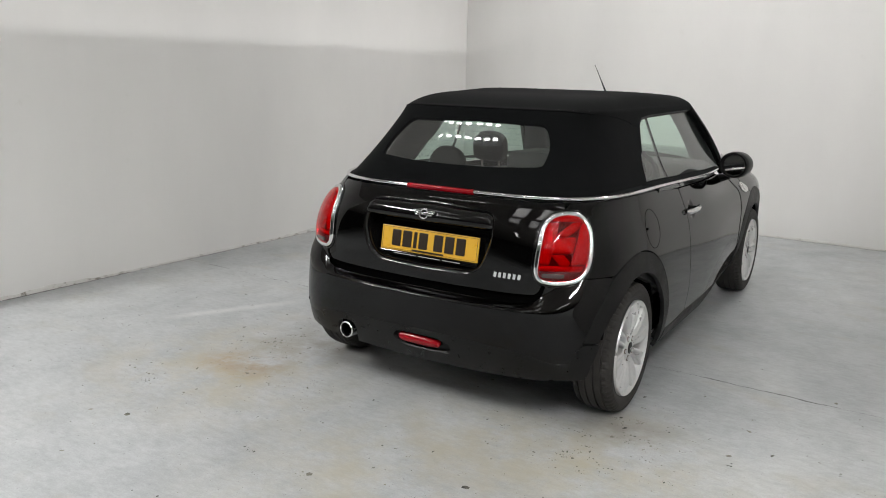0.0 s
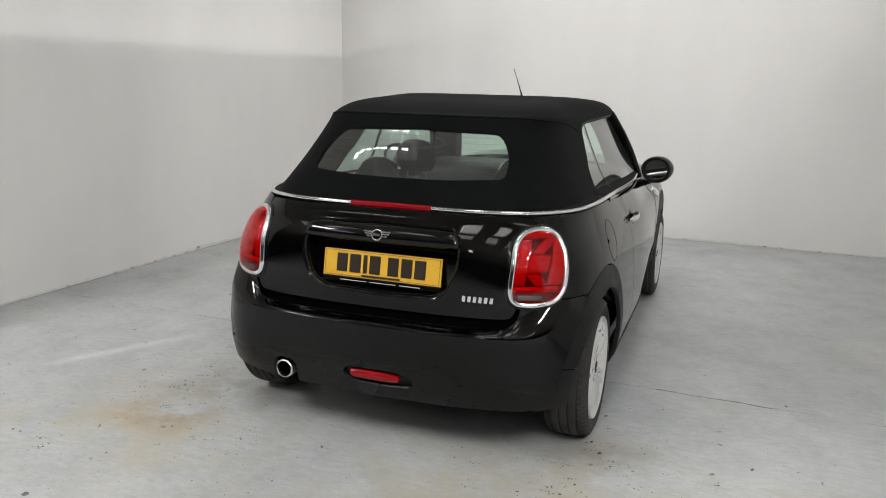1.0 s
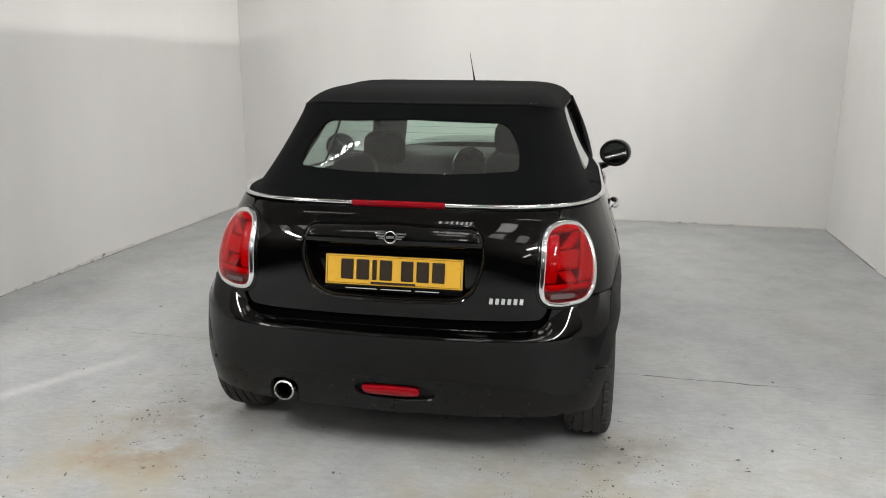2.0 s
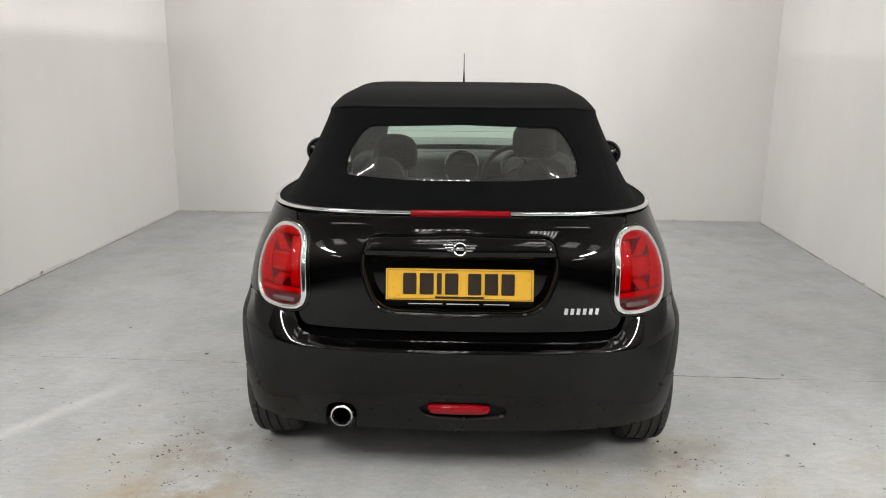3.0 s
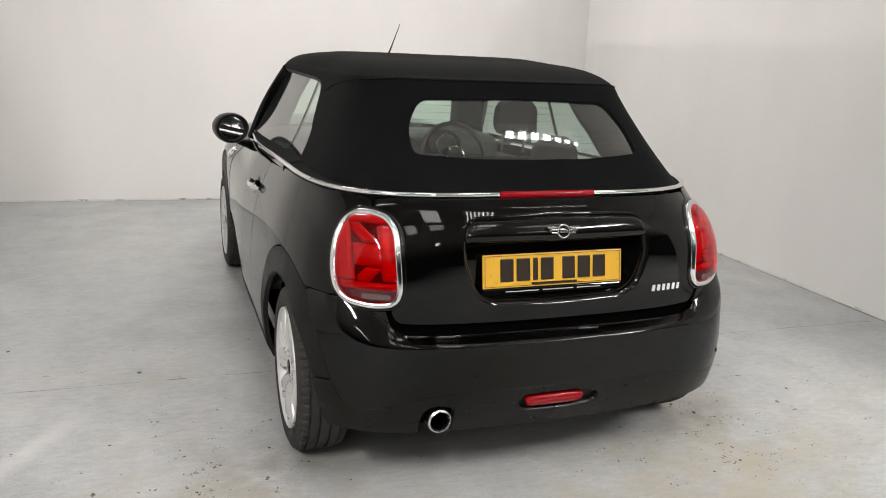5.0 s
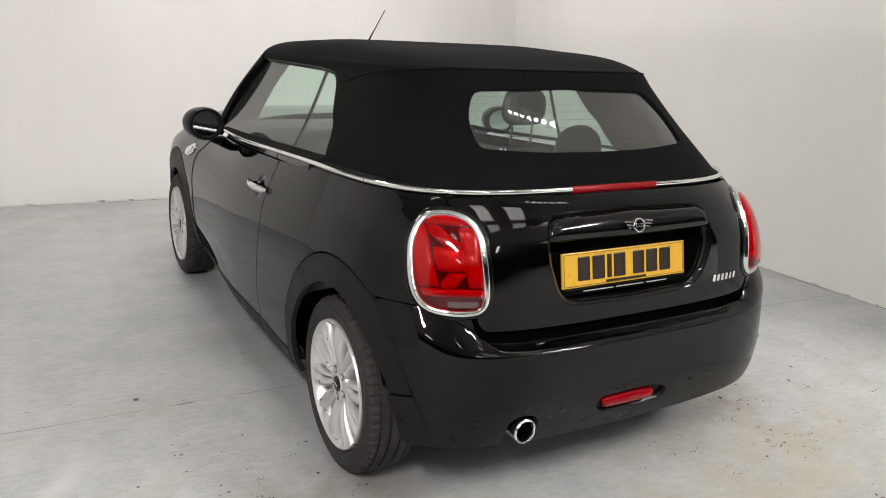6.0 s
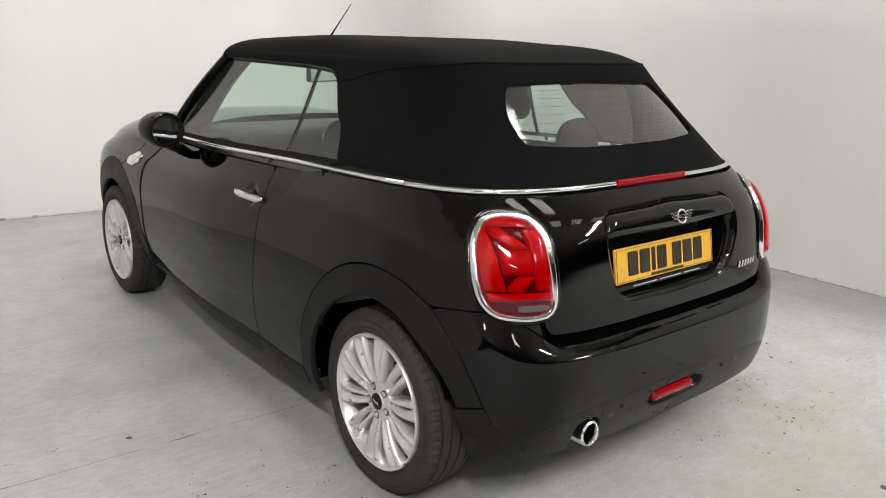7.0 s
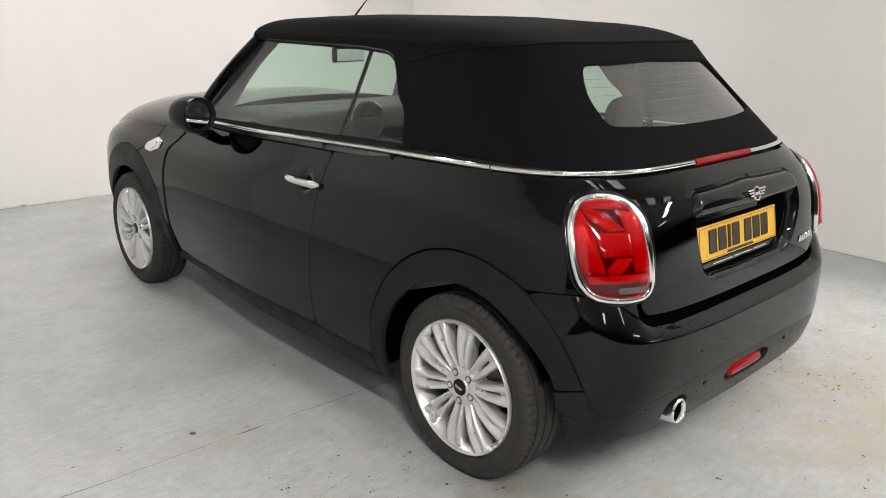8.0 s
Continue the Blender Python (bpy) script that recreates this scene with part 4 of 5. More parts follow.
for q in np.linspace(1.135, 1.275, 7):
    e = rear(0.405, q)[0]
    us_ = np.linspace(-e, e, 24)
    line = skin_raw(us_, np.full(24, q)) - skin_normal(us_, np.full(24, q)) * 0.007
    part("heater_wire", tube(bmesh.new(), line, 0.0004, 4), trim_mat, glass)

# side glass
for mir in (False, True):
    dg = sides([(0.80, 0.955), (0.765, 1.315), (1.2, 1.320), (1.515, 1.322), (1.70, 1.15), (1.90, 0.945)])
    g = panel("door_glass", glass_mat, doors[mir], loop(dg, 0.015), mirror=mir, off=-0.012, rim=0, h=0.02, gap=0, label="raised tinted window")
    g.visible_shadow = False
    qg = sides([(0.355, 0.965), (0.385, 1.01), (0.495, 1.153), (0.556, 1.245), (0.585, 1.288), (0.64, 1.310), (0.76, 1.315), (0.795, 0.955)])
    g = panel("quarter_glass", glass_mat, quarters[mir], loop(qg, 0.015), mirror=mir, off=-0.012, rim=0, h=0.02, gap=0, label="tinted rear side window")
    g.visible_shadow = False
    part("glass_edge", ribbon(bmesh.new(), [side(0.798 - 0.035 * t, 0.962 + 0.348 * t) for t in np.linspace(0, 1, 20)], 0.016, 0.004, off=-0.014, segs=4, mirror=mir), gloss_mat, quarters[mir], smooth=True)
    part("roof_rail_seal", ribbon(bmesh.new(), loop(sides([(0.605, 1.283), (0.65, 1.303), (0.80, 1.312), (1.2, 1.316), (1.46, 1.318)]), 0.02, 0.02, closed=False), 0.016, 0.008, off=-0.004, segs=4, mirror=mir), trim_mat, soft, smooth=True)
    sg = -1 if mir else 1
    base, head = np.array((0.716, 1.915, 0.95)), np.array((0.582, 1.512, 1.334))
    pil = [base + (head - base) * t + np.array([0.012, 0.012, 0.004]) * math.sin(math.pi * t) for t in np.linspace(-0.08, 0.985, 14)]
    part("windscreen_pillar", tube(bmesh.new(), [(sg * (p[0] - 0.018), p[1] + 0.022, p[2] - 0.004) for p in pil], 0.030, 12, flat=0.7, up=(0, 0.55, 0.8)), gloss_mat, car, smooth=True)

# windscreen and its header
bot = [np.array((x, 1.895 + 0.145 * (1 - (abs(x) / 0.70) ** 2.2), 0.945 + 0.05 * (1 - (x / 0.70) ** 2))) for x in np.linspace(-0.70, 0.70, 31)]
topc = [np.array((x, 1.56 + 0.09 * (1 - (abs(x) / 0.54) ** 2), 1.325 + 0.065 * (1 - (x / 0.54) ** 2))) for x in np.linspace(-0.54, 0.54, 31)]
wv = [b + (t - b) * k / 10 + np.array((0, 0.02, 0.02)) * math.sin(math.pi * k / 10) for k in range(11) for b, t in zip(bot, topc)]
ws_ = mesh_object("windscreen", wv, [(k * 31 + i, k * 31 + i + 1, (k + 1) * 31 + i + 1, (k + 1) * 31 + i) for k in range(10) for i in range(30)], screen_mat, car, "clear windscreen")
ws_.visible_shadow = False


def screen_trim(name, cells, rows, label=""):
    """Dark cladding just inside the windscreen, two layers thick."""
    verts = [wv[k * 31 + i] + np.array((0, -d, -0.4 * d)) for d in (0.012, 0.03) for k in rows for i in cells]
    a, b = len(cells), len(rows)
    faces = [(w * a * b + k * a + i, w * a * b + k * a + i + 1, w * a * b + (k + 1) * a + i + 1, w * a * b + (k + 1) * a + i) for w in (0, 1) for k in range(b - 1) for i in range(a - 1)]
    ring = [k * a for k in range(b)] + [(b - 1) * a + i for i in range(1, a)] + [k * a + a - 1 for k in range(b - 2, -1, -1)] + [i for i in range(a - 2, 0, -1)]
    faces += [(p, q, q + a * b, p + a * b) for p, q in zip(ring, ring[1:] + ring[:1])]
    return mesh_object(name, verts, faces, pillar_mat, car, label)


screen_trim("pillar_trim", range(0, 5), range(11), "dark grey pillar cladding")
screen_trim("pillar_trim", range(26, 31), range(11), "dark grey pillar cladding")
screen_trim("header_trim", range(0, 31), range(9, 11))
part("windscreen_header", tube(bmesh.new(), [(p[0], p[1] - 0.015, p[2] - 0.005) for p in topc[1:-1]], 0.03, 12, flat=0.6), trim_mat, car, smooth=True)

# bonnet, nose and underside
edge_y = [1.86, 1.93, 2.0, 2.12, 2.25, 2.4, 2.55, 2.75, 2.88, 2.98, 3.05]
edge_z = spline([(1.86, 0.91), (2.0, 0.900), (2.12, 0.884), (2.4, 0.866), (2.7, 0.858), (2.92, 0.827), (3.05, 0.765)])
mid_z = spline([(1.80, 0.990), (2.0, 1.003), (2.4, 1.010), (2.7, 0.990), (2.95, 0.945), (3.05, 0.900), (3.16, 0.75)])
bv = []
for y in edge_y:
    e = skin_raw(*side(y, float(edge_z(y))))
    for t in np.linspace(-1, 1, 41):
        w = math.sin(t * math.pi / 2)
        yy = y + (0.10 * smoothstep(2.5, 3.05, y) + 0.16 * (1 - smoothstep(1.86, 2.2, y))) * (1 - w * w)
        bv.append((e[0] * w, yy, e[2] + 0.003 + (float(mid_z(yy)) - e[2]) * max(0.0, 1 - abs(w) ** 3.0) ** 0.66))
mesh_object("bonnet", bv, [(a * 41 + i, (a + 1) * 41 + i, (a + 1) * 41 + i + 1, a * 41 + i + 1) for a in range(len(edge_y) - 1) for i in range(40)], paint_mat, car, "domed black bonnet")
for mir in (False, True):
    panel("front_bumper", paint_mat, car, loop([side(3.085, 0.69), (U3, 0.70), (U3, 0.24), side(2.97, 0.24), side(3.06, 0.36), side(3.105, 0.5)], 0.01), mirror=mir, h=0.03)
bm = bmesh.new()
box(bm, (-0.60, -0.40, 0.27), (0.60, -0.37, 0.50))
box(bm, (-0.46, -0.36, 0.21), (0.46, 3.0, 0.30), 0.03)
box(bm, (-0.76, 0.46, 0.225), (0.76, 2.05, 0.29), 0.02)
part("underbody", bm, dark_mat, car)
bm = bmesh.new()
tube(bm, [(-0.414, -0.45, 0.297), (-0.414, -0.25, 0.28), (-0.30, -0.05, 0.26), (-0.1, 0.6, 0.22)], 0.03, 12)
box(bm, (-0.60, -0.36, 0.20), (-0.05, -0.10, 0.34), 0.05, seg=3)
part("silencer", bm, disc_mat, car, "dull steel silencer", True)

# cabin
bm = bmesh.new()
box(bm, (-0.68, -0.30, 0.40), (0.68, 0.12, 0.955), 0.04)
box(bm, (-0.66, 0.05, 0.28), (0.66, 2.0, 0.34))
part("cabin_floor", bm, cabin_mat, car)
bm = bmesh.new()
box(bm, (-0.66, 1.62, 0.45), (0.66, 2.0, 0.93), 0.05, seg=3)
box(bm, (-0.67, 1.50, 0.74), (0.67, 1.98, 0.985), 0.07, seg=4)
dash = part("dashboard", bm, cabin_mat, car, "black dashboard", True)
part("centre_display", tube(bmesh.new(), [(-0.005 + 0.1 * math.cos(a), 1.50, 0.915 + 0.1 * math.sin(a)) for a in np.linspace(0, 2 * math.pi, 41)[:-1]], 0.010, 8, True, up=(0, 1, 0)), chrome_mat, dash, "chrome-rimmed round display", True)
part("display_face", lathe(bmesh.new(), [(1.505, 0.0005), (1.505, 0.095)], "y", 32, (-0.005, 0, 0.915)), gloss_mat, dash)
part("gauge_pod", lathe(bmesh.new(), [(1.42, 0.06), (1.40, 0.075), (1.42, 0.082), (1.52, 0.082)], "y", 32, (0.305, 0, 0.938)), cabin_mat, dash, smooth=True)
part("gauge_ring", tube(bmesh.new(), [(0.305 + 0.072 * math.cos(a), 1.402, 0.938 + 0.072 * math.sin(a)) for a in np.linspace(0, 2 * math.pi, 33)[:-1]], 0.004, 6, True, up=(0, 1, 0)), chrome_mat, dash, smooth=True)
sw_m = pose(0.30, 1.30, 0.890, -20)
bm = tube(bmesh.new(), [(0.182 * math.cos(a), 0, 0.182 * math.sin(a)) for a in np.linspace(0, 2 * math.pi, 49)[:-1]], 0.0145, 10, True, up=(0, 1, 0))
wheel_s = part("steering_wheel", bm, cabin_mat, car, "black three-spoke steering wheel", True)
wheel_s.matrix_basis = sw_m
bm = bmesh.new()
box(bm, (-0.065, -0.02, -0.055), (0.065, 0.035, 0.05), 0.02, seg=3)
for a in (0, 180, 270):
    box(bm, (0.05, 0.0, -0.018), (0.178, 0.016, 0.018), 0.005, pose(0, 0, 0, 0, -a, 0))
part("wheel_spokes", bm, trim_mat, wheel_s, smooth=True)
part("hub_ring", tube(bmesh.new(), [(0.05 * math.cos(a), -0.024, 0.05 * math.sin(a)) for a in np.linspace(0, 2 * math.pi, 33)[:-1]], 0.003, 6, True, up=(0, 1, 0)), chrome_mat, wheel_s, smooth=True)


def cushion(bm, lo, hi, r, m=None):
    return box(bm, lo, hi, r, m, 4)


def head_pad(w, h, d, m):
    """A padded headrest: domed top, squarer foot, soft edges."""
    bm = lathe(bmesh.new(), [(-d, 0.0005), (-d, 0.45), (-0.9 * d, 0.72), (-0.6 * d, 0.92), (0.0, 1.0), (0.6 * d, 0.92), (0.9 * d, 0.72), (d, 0.45), (d, 0.0005)], "y", 40)
    for v in bm.verts:
        r = math.hypot(v.co.x, v.co.z)
        c, s_ = v.co.x / r, v.co.z / r
        px, pz = (0.85, 0.8) if s_ > 0 else (0.45, 0.5)
        v.co.x = w * r * math.copysign(abs(c) ** px, c)
        v.co.z = h * r * math.copysign(abs(s_) ** pz, s_)
    bm.transform(m)
    return bm


for sx in (-1, 1):
    c = 0.35 * sx
    lean = pose(c, 0.84, 0.45, 13)
    bm = cushion(bmesh.new(), (-0.23, -0.07, 0.0), (0.23, 0.06, 0.53), 0.05, lean)
    for w in (-0.21, 0.21):
        cushion(bm, (w - 0.045, -0.05, 0.05), (w + 0.045, 0.10, 0.45), 0.04, lean)
    seat = part("front_seat", bm, seat_mat, car, "dark cloth front seat", True)
    bm = cushion(bmesh.new(), (c - 0.24, 0.88, 0.34), (c + 0.24, 1.42, 0.55), 0.06)
    part("seat_base", bm, seat_mat, seat, smooth=True)
    hm = pose(-0.325 if sx < 0 else 0.345, 0.68 if sx < 0 else 0.65, 1.02 if sx < 0 else 1.09, 4)
    bm = head_pad(0.107, 0.088, 0.05, hm @ pose(0, 0, 0.082))
    part("headrest", bm, seat_mat, seat, smooth=True)
    for w in (-0.055, 0.055):
        part("headrest_post", tube(bmesh.new(), [hm @ Vector((w, 0, -0.09)), hm @ Vector((w, 0, 0.04))], 0.006, 8), disc_mat, seat)
    bm = cushion(bmesh.new(), (0.33 * sx - 0.25, 0.16, 0.40), (0.33 * sx + 0.25, 0.32, 0.93), 0.06)
    back = part("rear_seat", bm, seat_mat, car, "dark cloth rear seat", True)
    bm = head_pad(0.11, 0.11, 0.045, pose(0.35 * sx, 0.25, 1.02))
    part("headrest", bm, seat_mat, back, smooth=True)
    # inner door lining
    panel("door_lining", cabin_mat, doors[sx < 0], loop(sides([(0.76, 0.40), (0.755, 0.94), (1.70, 0.92), (1.90, 0.70), (1.9, 0.40)]), 0.03), mirror=sx < 0, off=-0.09, rim=0.05, h=0.05)
    panel("side_lining", cabin_mat, quarters[sx < 0], loop(sides([(0.0, 0.65), (0.0, 0.975), (0.72, 0.945), (0.74, 0.45), (0.5, 0.45)]), 0.03), mirror=sx < 0, off=-0.05, rim=0.04, h=0.05)
bm = cushion(bmesh.new(), (-0.118, -0.012, -0.036), (0.118, 0.018, 0.036), 0.012, pose(0.0, 1.66, 1.235, 0, 0, 15))
tube(bm, [(0, 1.665, 1.255), (0, 1.665, 1.35)], 0.008, 8)
rvm = part("inside_mirror", bm, trim_mat, car, "black inside mirror", True)
part("mirror_face", box(bmesh.new(), (-0.108, -0.0145, -0.029), (0.108, -0.013, 0.029), 0.0, pose(0.0, 1.66, 1.235, 0, 0, 15)), mirror_mat, rvm)

# door mirrors
for sx in (-1, 1):
    mm = pose(0.868 * sx, 1.655, 1.0, 0, 0, -13 * sx)
    prof = [(-0.084, 0.86), (-0.083, 0.95), (-0.072, 1.0), (-0.05, 1.02), (-0.01, 1.0), (0.03, 0.93), (0.065, 0.78), (0.09, 0.52), (0.102, 0.22), (0.104, 0.01)]
    bm = lathe(bmesh.new(), [(-0.060, 0.01), (-0.060, 0.775), (-0.078, 0.80), *prof], "y", 36)
    for v in bm.verts:
        v.co.x *= 0.088 * (1.06 if v.co.x * sx < 0 else 0.98)
        v.co.z *= 0.079
        v.co.y *= 0.86
    mir_o = part("door_mirror", bm, satin_mat, doors[sx < 0], "black round door mirror with a thick rim", True, 50)
    mir_o.matrix_basis = mm
    bm = lathe(bmesh.new(), [(-0.058, 0.0005), (-0.058, 0.76), (-0.054, 0.77)], "y", 36)
    for v in bm.verts:
        v.co.x *= 0.088
        v.co.z *= 0.079
    part("mirror_face", bm, mirror_mat, mir_o)
    bm = tube(bmesh.new(), [(-0.04 * sx, 0.02, -0.055), (-0.075 * sx, 0.03, -0.085), (-0.13 * sx, 0.05, -0.10)], [0.028, 0.024, 0.034], 10, flat=0.75)
    part("mirror_arm", bm, trim_mat, mir_o, smooth=True)

# door handles, side scuttles, fuel flap, aerial
for sx in (-1, 1):
    pts = []
    for t in np.linspace(0, 1, 15):
        y = 0.735 + 0.215 * t
        p = skin_raw(*side(y, 0.832))
        lift = 0.004 + 0.028 * math.sin(math.pi * min(1, max(0, t * 1.02))) ** 0.45
        pts.append((sx * (p[0] + lift), y, 0.832 + 0.003 * math.sin(math.pi * t)))
    rad = [0.006] + [0.0145] * 13 + [0.006]
    part("door_handle", tube(bmesh.new(), pts, rad, 12, flat=0.7, up=(1, 0, 0)), chrome_mat, doors[sx < 0], "polished chrome pull handle", True, 60)
    sc = loop(sides([(2.135, 0.785), (2.16, 0.825), (2.21, 0.82), (2.275, 0.79), (2.28, 0.762), (2.20, 0.758)]), 0.02)
    panel("side_scuttle", chrome_mat, wings[sx < 0], sc, mirror=sx < 0, off=0.008, rim=0.012, h=0.008, gap=0)
    panel("scuttle_inset", steel_mat, wings[sx < 0], shrink(sc, 0.012), mirror=sx < 0, off=0.011, rim=0.006, h=0.008, gap=0)
flap = loop([side(0.175 + 0.088 * math.cos(a), 0.832 + 0.088 * math.sin(a)) for a in np.linspace(0, 2 * math.pi, 41)[:-1]], 0.004)
part("fuel_flap", ribbon(bmesh.new(), flap[::3], 0.003, 0.0008, off=0.0002, segs=3, closed=True), dark_mat, quarters[False])
p_ = skin_raw(*side(0.105, 0.838))
dot = part("flap_catch", lathe(bmesh.new(), [(p_[0] + 0.001, 0.0005), (p_[0] + 0.001, 0.0095), (p_[0] - 0.004, 0.0095)], "x", 14, (0, p_[1], p_[2])), dark_mat, quarters[False])
part("aerial", tube(bmesh.new(), [(0, 1.622, 1.405), (0, 1.60, 1.424), (0, 1.52, 1.487), (0, 1.408, 1.575)], [0.008, 0.0055, 0.0026, 0.0017], 8), trim_mat, car, "thin black rod aerial", True)

# ---- wheels ----
def build_wheel(parent):
    bm = lathe(bmesh.new(), [(-0.085, 0.214), (-0.07, 0.200), (0.03, 0.196), (0.068, 0.203), (0.080, 0.2115), (0.090, 0.2155), (0.0925, 0.219), (0.090, 0.222), (0.08, 0.223), (-0.085, 0.222)], "x", 72, closed=True)
    wheel = part("wheel", bm, rim_mat, parent, "silver alloy wheel with ten forked spokes", True, 50)
    prof = [(-0.085, 0.222), (-0.098, 0.236), (-0.103, 0.258), (-0.100, 0.276), (-0.093, 0.290), (-0.082, 0.2985), (-0.064, 0.3015), (-0.063, 0.2945), (-0.056, 0.2945), (-0.055, 0.3025), (-0.026, 0.3032), (-0.025, 0.2955), (-0.017, 0.2955), (-0.016, 0.3032)]
    prof = [(0.9 * h, r) for h, r in prof]
    prof = prof + [(-h, r) for h, r in reversed(prof)]
    n_side = (4, 5, 6, len(prof) - 5, len(prof) - 6, len(prof) - 7)

    def grooves(j, k, r):
        return r - 0.006 if j in n_side and k % 4 == 0 else r

    bm = lathe(bmesh.new(), prof, "x", 240, wobble=grooves)
    part("tyre", bm, rubber_mat, wheel, "black tyre with worn tread", True, 30)
    for r in (0.245, 0.268):
        part("tyre_ridge", lathe(bmesh.new(), [(0.088, r - 0.0015), (0.0935 if r > 0.25 else 0.0915, r), (0.088, r + 0.0015)], "x", 90), rubber_mat, wheel, smooth=True)
    # spokes: a ridge on each side of a hollow, some hollows pierced
    rs = [0.055, 0.075, 0.095, 0.12, 0.145, 0.17, 0.192, 0.206, 0.2145]
    cross = [(-1.0, -0.018), (-0.94, -0.007), (-0.82, -0.001), (-0.62, 0.0), (-0.40, -0.003), (-0.15, -0.024), (0.15, -0.024), (0.40, -0.003), (0.62, 0.0), (0.82, -0.001), (0.94, -0.007), (1.0, -0.018)]
    cols = len(cross)
    for k in range(10):
        turn = Matrix.Rotation(radians(36 * k + 9), 3, "X")
        verts, faces, slot = [], [], (2, 3, 4)
        for r in rs:
            t = (r - 0.055) / 0.1595
            half = 0.0165 + 0.0205 * t**0.9
            face = 0.070 + 0.013 * math.sin(math.pi * min(1, t * 0.9)) + 0.010 * t
            deep = math.sin(math.pi * min(1, max(0, t))) ** 0.6
            for c, d in cross:
                verts.append((face + (d * deep if abs(c) < 0.9 else d), c * half, math.sqrt(max(r * r - (c * half) ** 2, 0))))
        for i in range(len(rs) - 1):
            for j in range(cols - 1):
                if not (j == 5 and i in slot):
                    faces.append((i * cols + j, i * cols + j + 1, (i + 1) * cols + j + 1, (i + 1) * cols + j))

        def wall(chain, close=False):
            base = len(verts)
            for q in chain:
                x, y, z = verts[q]
                verts.append((x, y, z))
                verts.append((x - 0.03, y, z))
            m = len(chain)
            for q in range(m if close else m - 1):
                w = (q + 1) % m
                faces.append((base + 2 * q, base + 2 * w, base + 2 * w + 1, base + 2 * q + 1))

        wall([i * cols for i in range(len(rs))])
        wall([i * cols + cols - 1 for i in reversed(range(len(rs)))])
        wall([i * cols + 6 for i in range(2, 6)] + [i * cols + 5 for i in reversed(range(2, 6))], True)
        verts = [tuple(turn @ Vector(v)) for v in verts]
        mesh_object("spoke", verts, faces, rim_mat, wheel)
    part("hub", lathe(bmesh.new(), [(0.02, 0.072), (0.058, 0.072), (0.071, 0.066), (0.075, 0.050), (0.074, 0.034), (0.078, 0.031), (0.078, 0.001)], "x", 48), rim_mat, wheel, smooth=True)
    part("centre_cap", lathe(bmesh.new(), [(0.075, 0.028), (0.0805, 0.027), (0.082, 0.022), (0.083, 0.001)], "x", 32), gloss_mat, wheel, "black centre cap", True)
    part("cap_bar", box(bmesh.new(), (0.0825, -0.015, -0.004), (0.0838, 0.015, 0.004)), chrome_mat, wheel)
    for k in range(5):
        a = radians(72 * k + 27)
        c = (0, 0.049 * math.cos(a), 0.049 * math.sin(a))
        part("bolt_well", lathe(bmesh.new(), [(0.0755, 0.0005), (0.0755, 0.013), (0.072, 0.014)], "x", 18, c), disc_mat, wheel)
        part("bolt", lathe(bmesh.new(), [(0.0785, 0.0005), (0.0785, 0.0075), (0.074, 0.0085)], "x", 6, c), rim_mat, wheel)
    part("brake_disc", lathe(bmesh.new(), [(0.0, 0.07), (0.018, 0.07), (0.02, 0.075), (0.02, 0.132), (0.0, 0.132)], "x", 48), disc_mat, wheel, smooth=True)
    bm = box(bmesh.new(), (-0.03, 0.075, -0.07), (0.05, 0.15, 0.07), 0.015)
    part("brake_caliper", bm, disc_mat, wheel, smooth=True)
    part("brake_shield", lathe(bmesh.new(), [(-0.02, 0.0005), (-0.02, 0.19)], "x", 32), dark_mat, wheel)
    return wheel


first = build_wheel(car)
first.matrix_basis = pose(0.734, -0.006, 0.303, 14)
for x, y, turn in ((0.746, 2.495, 40), (-0.734, -0.006, 195), (-0.746, 2.495, 221)):
    copy_thing(first, pose(x, y, 0.303) @ pose(0, 0, 0, 0, 0, 180 if x < 0 else 0) @ pose(0, 0, 0, turn if x > 0 else -turn))
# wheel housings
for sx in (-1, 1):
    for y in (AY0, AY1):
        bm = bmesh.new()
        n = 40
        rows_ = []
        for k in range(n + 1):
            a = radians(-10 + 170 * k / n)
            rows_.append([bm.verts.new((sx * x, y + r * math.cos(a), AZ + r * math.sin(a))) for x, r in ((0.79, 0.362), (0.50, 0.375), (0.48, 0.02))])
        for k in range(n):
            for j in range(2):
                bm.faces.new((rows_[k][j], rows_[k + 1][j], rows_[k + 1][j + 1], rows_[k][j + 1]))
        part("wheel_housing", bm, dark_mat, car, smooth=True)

# ---- floor and wall details ----
def crack(x0, x1, y_of, w_lo, w_hi, seed):
    """A thin dark ragged line in the floor."""
    rnd = random.Random(seed)
    n = int((x1 - x0) / 0.02)
    up, dn = [], []
    drift = 0.0
    for i in range(n + 1):
        x = x0 + (x1 - x0) * i / n
        drift = drift * 0.8 + rnd.uniform(-0.003, 0.003)
        w = w_lo + (w_hi - w_lo) * max(0.0, noise.noise((x * 3.0, seed, 0)) + 0.1)
        w *= rnd.uniform(0.6, 1.2) * (1.0 if noise.noise((x * 5.0, seed, 9)) > -0.12 else 0.25)
        y = y_of(x) + drift
        up.append((x, y + w / 2, 0.0012))
        dn.append((x, y - w / 2, 0.0012))
    verts = up + dn
    faces = [(i, n + 1 + i, n + 2 + i, i + 1) for i in range(n)]
    ob = mesh_object("floor_crack", verts, faces, crack_mat, None, smooth=False)
    return tagged(ob, "thin dark joint crack in the painted floor", "crack", kind="structure")


crack(-3.05, 2.75, lambda x: 0.635 - 0.0295 * x, 0.0022, 0.006, 3)
